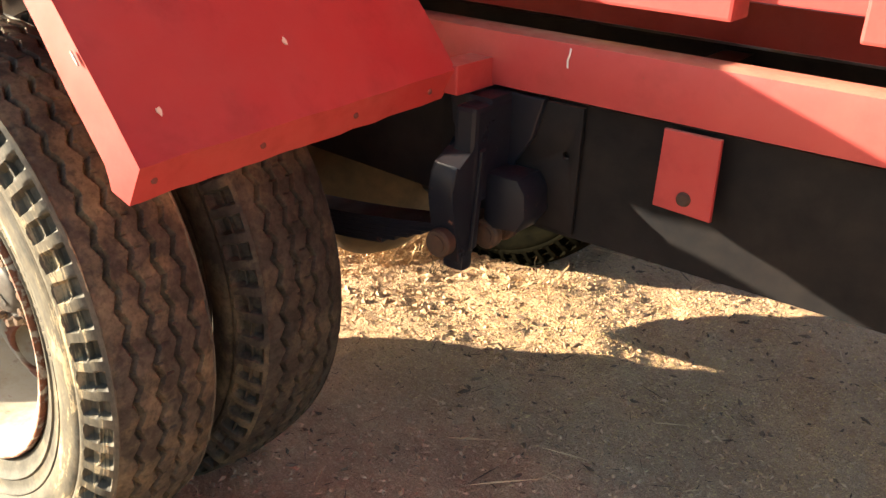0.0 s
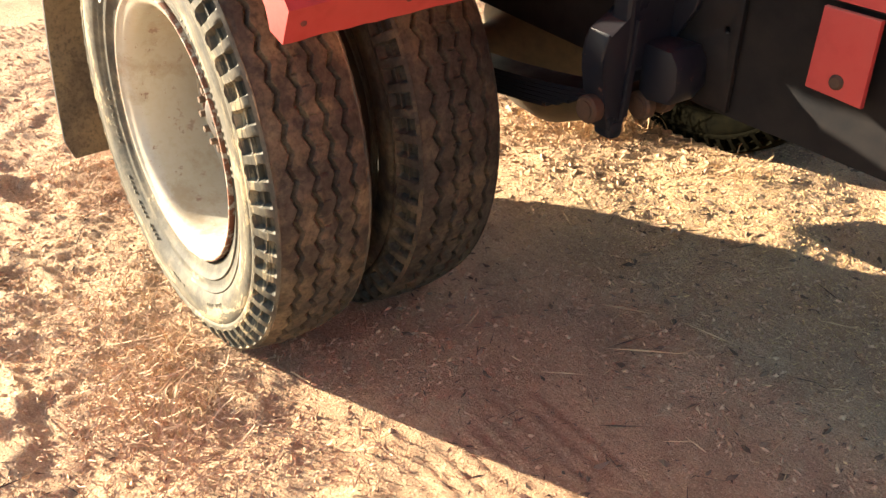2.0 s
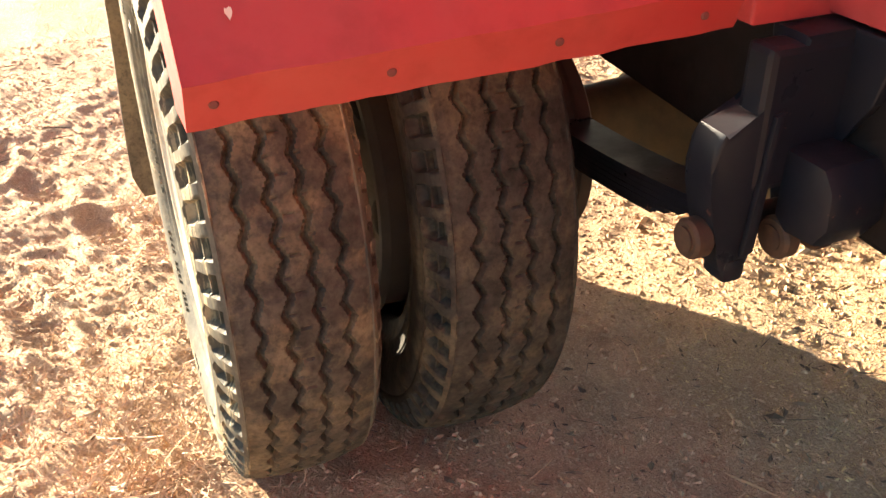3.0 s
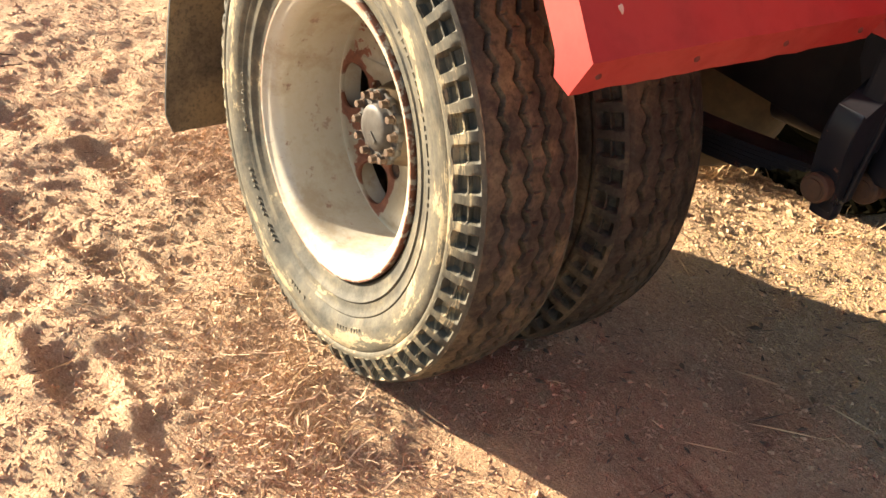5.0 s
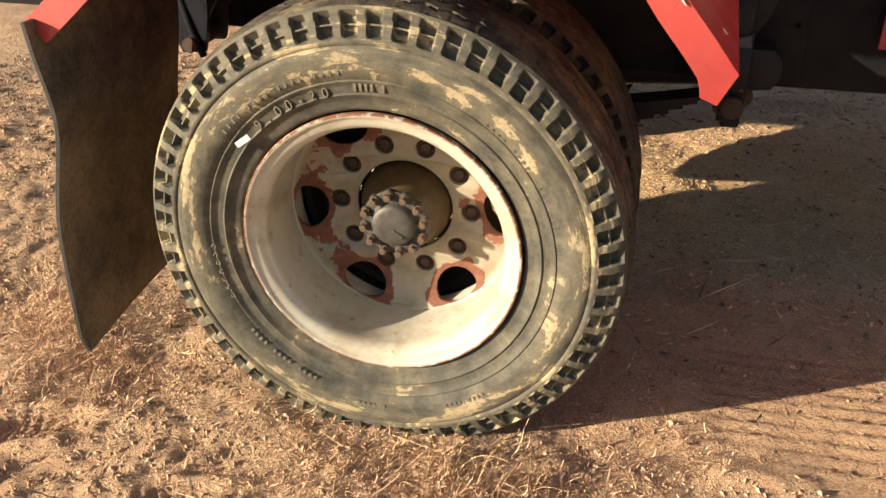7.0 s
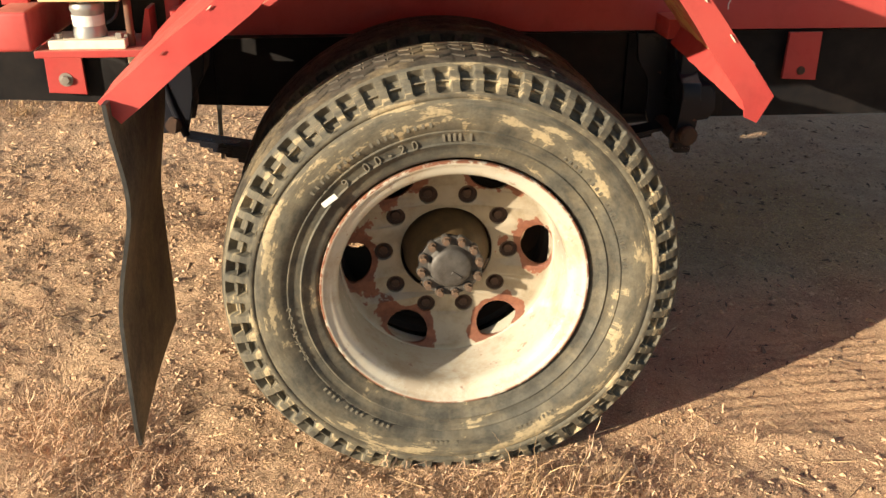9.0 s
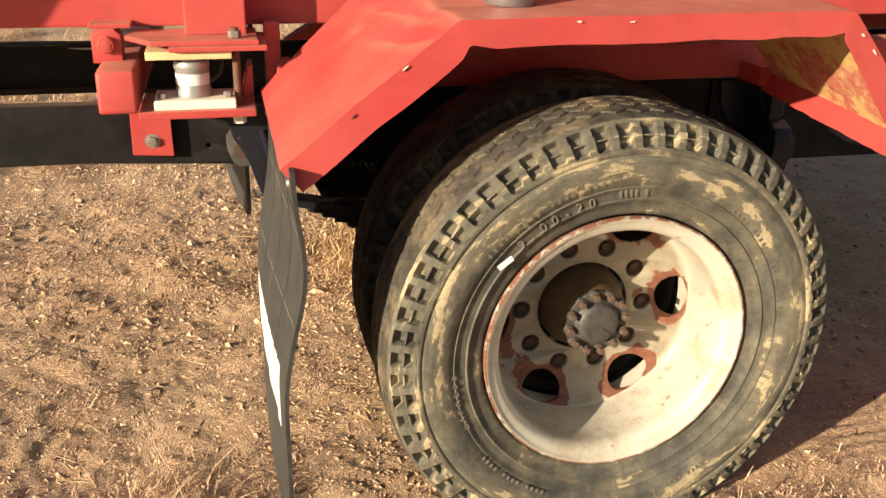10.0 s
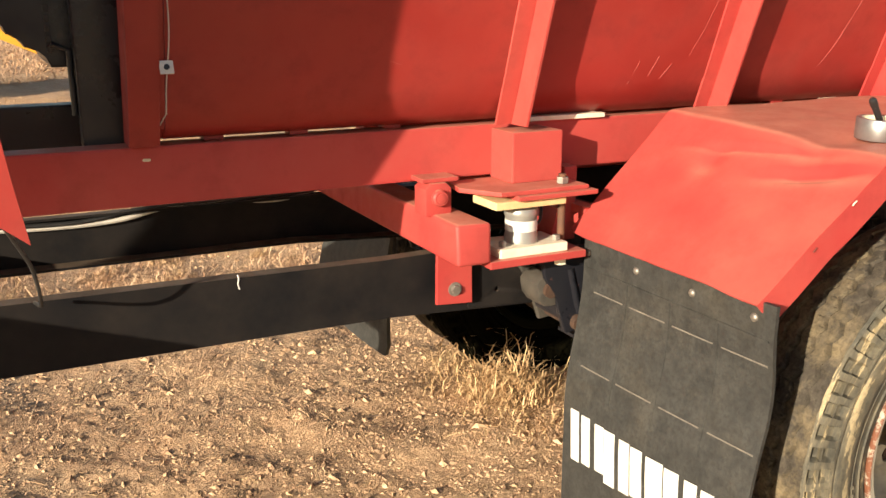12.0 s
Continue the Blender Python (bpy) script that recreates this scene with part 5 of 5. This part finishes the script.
def scatter(name, label, category, count, size, area, material, seed, long=1.0, density=None, flat=0.5, lift=0.0):
    """Small lumps or straws lying on the soil. area: x0, x1, y0, y1."""
    rng = np.random.RandomState(seed)
    x, y = rng.uniform(area[0], area[1], count), rng.uniform(area[2], area[3], count)
    if density is not None:
        keep = rng.rand(count) < density(x, y)
        x, y = x[keep], y[keep]
    n = len(x)
    s = size * np.minimum(0.4 + rng.gamma(1.4, 0.5, n), 2.4)
    z = soil_height(x, y) - s * 0.1 * flat + lift
    a, tip = rng.uniform(0, math.tau, n), rng.uniform(-0.3, 0.3, n)
    u = np.stack([np.cos(a), np.sin(a), tip], 1) * (s * long)[:, None]
    v = np.stack([-np.sin(a), np.cos(a), rng.uniform(-0.4, 0.4, n)], 1) * s[:, None] * 0.55
    w = np.stack([rng.uniform(-0.2, 0.2, n), rng.uniform(-0.2, 0.2, n), np.ones(n)], 1) * s[:, None] * flat
    c = np.stack([x, y, z], 1)
    jit = lambda: (1 + rng.uniform(-0.35, 0.35, n))[:, None]
    vs = np.stack([c + u * jit(), c - u * jit(), c + v * jit(), c - v * jit(), c + w * jit() + u * rng.uniform(-0.4, 0.4, n)[:, None]], 1).reshape(-1, 3)
    tri = np.array([(0, 2, 4), (2, 1, 4), (1, 3, 4), (3, 0, 4)])
    f = (np.arange(n) * 5)[:, None, None] + tri[None]
    me = bpy.data.meshes.new(name)
    me.from_pydata(vs, [], f.reshape(-1, 3))
    me.materials.append(material)
    return tagged(new(name, me), label, category, kind="stuff")


def tangle(name, label, category, spots, material, seed, thick=1.0, steep=0.45):
    """Heaps of crossing bent twigs. spots: x, y, radius, height, count, twig length."""
    rng = np.random.RandomState(seed)
    vs, fs, base = [], [], 0
    for x, y, rad, high, count, length in spots:
        d, a = rad * np.sqrt(rng.rand(count)), rng.uniform(0, math.tau, count)
        px, py = x + d * np.cos(a), y + d * np.sin(a)
        p = np.stack([px, py, soil_height(px, py) + 0.004 + high * (1 - (d / rad) ** 2) * rng.rand(count)], 1)
        way = np.stack([rng.normal(0, 1, count), rng.normal(0, 1, count), rng.normal(0, steep, count)], 1)
        way /= np.linalg.norm(way, axis=1)[:, None]
        turn = rng.normal(0, 0.20, (count, 3))
        step = length * rng.uniform(0.35, 1.1, count) / 5
        w = rng.uniform(0.0006, 0.0015, count) * thick
        for k in range(6):
            side = np.cross(way, rng.normal(0, 1, (count, 3)) * 0.2 + np.array([0.3, 0.2, 1.0]))
            side /= np.linalg.norm(side, axis=1)[:, None] + 1e-6
            side *= (w * (1 - 0.10 * k))[:, None]
            floor_z = soil_height(p[:, 0], p[:, 1]) + 0.002
            p[:, 2] = np.maximum(p[:, 2], floor_z)
            vs.append(np.stack([p - side, p + side], 1))
            way = way + turn + rng.normal(0, 0.34, (count, 3))
            way[:, 2] -= 0.06
            way /= np.linalg.norm(way, axis=1)[:, None]
            p = p + way * step[:, None]
        i = base + np.arange(count) * 2
        for k in range(5):
            j = i + k * count * 2
            n = j + count * 2
            fs.append(np.stack([j, j + 1, n + 1, n], 1))
        base += count * 12
    me = bpy.data.meshes.new(name)
    me.from_pydata(np.concatenate([v.reshape(-1, 3) for v in vs]), [], np.concatenate(fs))
    me.materials.append(material)
    return tagged(new(name, me), label, category, kind="stuff")


rng0 = random.Random(11)
tufts = [(0.10 + 0.30 * rng0.uniform(-1, 1), -0.10 + 0.05 * rng0.uniform(-1, 1), 0.07, 0.07, 9) for _ in range(12)]
tufts += [(0.22, -0.20, 0.10, 0.14, 40), (0.36, -0.18, 0.09, 0.11, 36), (0.16, -0.10, 0.07, 0.17, 26), (0.26, -0.16, 0.08, 0.13, 30), (-0.05, -0.20, 0.14, 0.05, 18), (0.22, -0.20, 0.13, 0.05, 18), (0.37, -0.10, 0.03, 0.16, 12), (-0.9, 0.0, 0.2, 0.08, 50), (-0.95, 0.35, 0.15, 0.08, 40)]
blades("dry_grass", "dry straw-coloured grass stalks round the tyre", "grass", tufts, STRAW, 3)
weeds = [(rng0.uniform(-1.6, 0.3), rng0.uniform(-1.0, 0.2), 0.16, 0.032, 20) for _ in range(34)]
weeds += [(rng0.uniform(-4.5, -1.0), rng0.uniform(-0.5, 4.5), 0.18, 0.07, 45) for _ in range(26)]
weeds += [(-1.02, 0.28, 0.13, 0.18, 90), (-0.85, 0.10, 0.14, 0.10, 70), (-1.2, 0.15, 0.15, 0.12, 60), (0.15, -0.24, 0.18, 0.04, 40), (-0.10, -0.30, 0.16, 0.04, 30), (-0.45, -0.15, 0.15, 0.05, 60)]
blades("dry_weeds", "low dry brown weeds on the bare soil", "weeds", weeds, WEED, 4)
tangle("straw_heap", "tangled heap of pale dry straw under the truck", "straw", [(-0.35, 1.58, 0.18, 0.062, 170, 0.13), (-0.27, 1.78, 0.17, 0.188, 360, 0.16), (-0.33, 1.97, 0.24, 0.25, 380, 0.18), (-0.26, 1.7, 0.13, 0.15, 220, 0.14), (-0.39, 1.52, 0.24, 0.025, 120, 0.09), (-0.31, 1.8, 0.17, 0.163, 360, 0.15), (0.33, 1.78, 0.12, 0.025, 60, 0.1)], PALESTRAW, 5, 2.6, 0.9)
drift = [(rng0.uniform(-1.5, 0.5), rng0.uniform(-0.75, 0.15), 0.22, 0.008, 40, 0.034) for _ in range(70)]
drift += [(0.12, -0.12, 0.18, 0.025, 120, 0.050), (-0.15, -0.16, 0.18, 0.025, 90, 0.050), (0.30, -0.18, 0.16, 0.030, 120, 0.055), (-0.05, -0.30, 0.22, 0.015, 70, 0.04), (-0.85, 0.05, 0.22, 0.035, 320, 0.055), (-1.05, 0.30, 0.20, 0.05, 320, 0.06)]
drift += [(rng0.uniform(-4.0, -1.0), rng0.uniform(1.8, 4.2), 0.25, 0.03, 70, 0.12) for _ in range(22)]
tussocks = [(rng0.uniform(-4.0, 0.5), rng0.uniform(3.6, 8.0), rng0.uniform(0.1, 0.3), rng0.uniform(0.05, 0.16), 130, 0.16) for _ in range(110)]
tangle("dry_tussocks", "low dry tussocks and clumps beyond the truck", "grass", tussocks, WEED, 9, 3.0)
clumps = [(rng0.uniform(-5, 2), rng0.uniform(20, 42), rng0.uniform(0.4, 0.9), rng0.uniform(0.15, 0.5), 60, 0.5) for _ in range(110)]
tangle("far_clumps", "dry bushes and clumps far off in the field", "bushes", clumps, WEED, 10, 12.0)
rng2 = random.Random(31)
debris = [(rng2.uniform(-2.6, 0.0), rng2.uniform(1.3, 3.6), rng2.uniform(0.04, 0.15), 0.008, rng2.randint(15, 60), 0.05) for _ in range(90)]
tangle("dark_litter", "dark broken stalks and twigs in drifts on the soil", "litter", debris, LITTER, 12, 1.4)
tufty = [(rng2.uniform(-2.6, 0.4), rng2.uniform(3.4, 5.4), rng2.uniform(0.05, 0.16), rng2.uniform(0.02, 0.09), 110, 0.09) for _ in range(45)]
tangle("pale_tussocks", "pale dry straw tussocks beyond the far rail", "grass", tufty, PALESTRAW, 13, 2.2)
weedy = [(-0.95, 0.15, 0.111, 0.13, 151, 0.162), (-1.13, 0.36, 0.119, 0.14, 136, 0.171), (-0.8, 0.38, 0.102, 0.09, 93, 0.133), (-0.82, 0.18, 0.102, 0.08, 93, 0.123), (-1.03, -0.02, 0.102, 0.07, 79, 0.123), (-1.36, 0.88, 0.119, 0.08, 72, 0.133), (-0.58, 0.1, 0.102, 0.05, 72, 0.104)]
weedy += [(-0.15, -0.03, 0.085, 0.06, 33, 0.114), (0.02, -0.06, 0.0765, 0.05, 29, 0.104), (0.2, -0.05, 0.085, 0.07, 43, 0.123), (0.33, -0.07, 0.0425, 0.1, 11, 0.152), (-0.3, -0.02, 0.085, 0.04, 25, 0.104)]
weedy += [(0.22, -0.19, 0.12, 0.10, 120, 0.13), (0.36, -0.20, 0.11, 0.07, 110, 0.11), (0.50, -0.27, 0.12, 0.05, 90, 0.10), (0.31, -0.31, 0.11, 0.05, 80, 0.10)]
weedy += [(0.70, 0.06, 0.11, 0.03, 70, 0.09), (0.58, -0.04, 0.10, 0.03, 60, 0.09)]
weedy += [(0.28, -0.22, 0.128, 0.07, 150, 0.123), (0.13, -0.14, 0.111, 0.05, 100, 0.114), (0.53, -0.21, 0.0935, 0.045, 81, 0.114), (0.42, -0.16, 0.085, 0.04, 62, 0.104), (0.62, -0.18, 0.0765, 0.03, 40, 0.104), (-0.02, -0.26, 0.128, 0.04, 81, 0.104), (0.36, -0.38, 0.102, 0.03, 49, 0.095)]
tangle("weed_clumps", "matted clumps of dry brown weeds round the tyre and flap", "weeds", [(x, y, rad, high * 0.8, count, length * 0.5) for x, y, rad, high, count, length in weedy] + [(x, y, rad, high, max(5, count // 9), length) for x, y, rad, high, count, length in weedy], WEED, 14, 1.7)
tangle("plant_litter", "brown dry plant litter matted on the soil", "litter", drift, WEED, 8, 1.5)
blades("far_grass", "dry grass tufts in the field beyond", "grass", [(rng0.uniform(-6, 5), rng0.uniform(5.6, 22), 0.4, 0.22, 50) for _ in range(260)] + [(rng0.uniform(-3.5, 0.5), rng0.uniform(6, 16), 0.4, 0.2, 50) for _ in range(120)], STRAW, 6)
scatter("soil_clods", "loose brown clods and crumbs of soil", "soil", 130000, 0.0045, (-2.8, 2.2, -1.1, 4.2), CLOD, 21, 1.15, lambda x, y: np.where((x > 0.68) & (y > 0.0) & (y < 0.7), 0.10, np.where(x > 0.2, 0.6, np.where(x < -0.8, 0.6, 1.0))), 0.65)
scatter("large_clods", "larger loose lumps of brown soil", "soil", 5000, 0.0085, (-2.8, 0.3, 1.2, 4.6), CLOD, 29, 1.2, None, 0.7)
scatter("straw_bits", "short bits of dry straw on the soil", "straw", 7000, 0.0014, (-2.6, 2.0, -1.1, 3.6), PALESTRAW, 22, 8.0, None, 0.6, 0.001)
scatter("grain_chips", "pale chips of grain husk strewn over the soil", "grain", 18000, 0.0026, (-2.6, 1.8, -1.1, 3.8), CHAFF, 24, 1.5, lambda x, y: np.where((x > 0.75) & (y > -0.2) & (y < 0.8), 0.15, 1.0), 0.35)
scatter("pale_strands", "pale strands of straw lying on the soil", "straw", 900, 0.0016, (-2.6, 1.8, -1.1, 3.6), PALESTRAW, 25, 26.0, None, 0.8, 0.004)
scatter("dark_crumbs", "small dark bits of bark and stalk on the soil", "litter", 12000, 0.0021, (-2.8, 1.6, -1.1, 4.0), LITTER, 27, 3.5, None, 0.5)
scatter("dark_lumps", "dark crumbled lumps on the shaded soil", "soil", 1500, 0.0065, (0.2, 2.6, 0.3, 2.8), DARKSOIL, 33, 1.5, None, 0.55)
scatter("twigs", "short dark twigs lying on the soil", "twigs", 900, 0.0019, (-2.8, 1.6, -1.1, 4.0), LITTER, 28, 16.0, None, 0.8, 0.003)
scatter("grain_chaff", "pale spilled grain and chaff on the soil", "grain", 120000, 0.0019, (-0.3, 1.9, 0.8, 2.5), GOLDEN, 23, 1.6, lambda x, y: np.clip((y - 0.85) * 1.5, 0, 1) * np.clip(2.5 - y, 0, 1) * np.clip((x + 0.3) * 2, 0, 1), 0.6)


# ---- the machine in the distance ----
def far_machine():
    m = tagged(new("yellow_machine"), "yellow farm machine standing far off in the field", "machine")
    m.matrix_world = pose(-2.6, 16.5, 0)
    part("boom", prism([(-1.0, 1.79), (0.68, 1.06), (1.46, 0.70), (1.85, 0.72), (1.66, 1.02), (1.31, 1.42), (0.74, 1.95), (-1.0, 3.4)], -0.15, 0.15, "y", 0.02), YELLOW, m, "sloping yellow boom")
    for k in range(5):
        part("step", box(0.45 + 0.28 * k, 0.60 + 0.28 * k, -0.2, 0.2, 1.60 - 0.235 * k, 1.80 - 0.235 * k, 0.03), YELLOW, m)
    part("body", box(-4.5, -2.2, -1.0, 1.0, 0.7, 3.0, 0.08), YELLOW, m)
    for x in (-4.0, -2.6):
        part("wheel", lathe([(0.2, -0.2), (0.55, -0.2), (0.62, -0.1), (0.62, 0.1), (0.55, 0.2), (0.2, 0.2)], 32, closed=True, centre=(x, -1.1, 0.6)), TREAD, m)


far_machine()
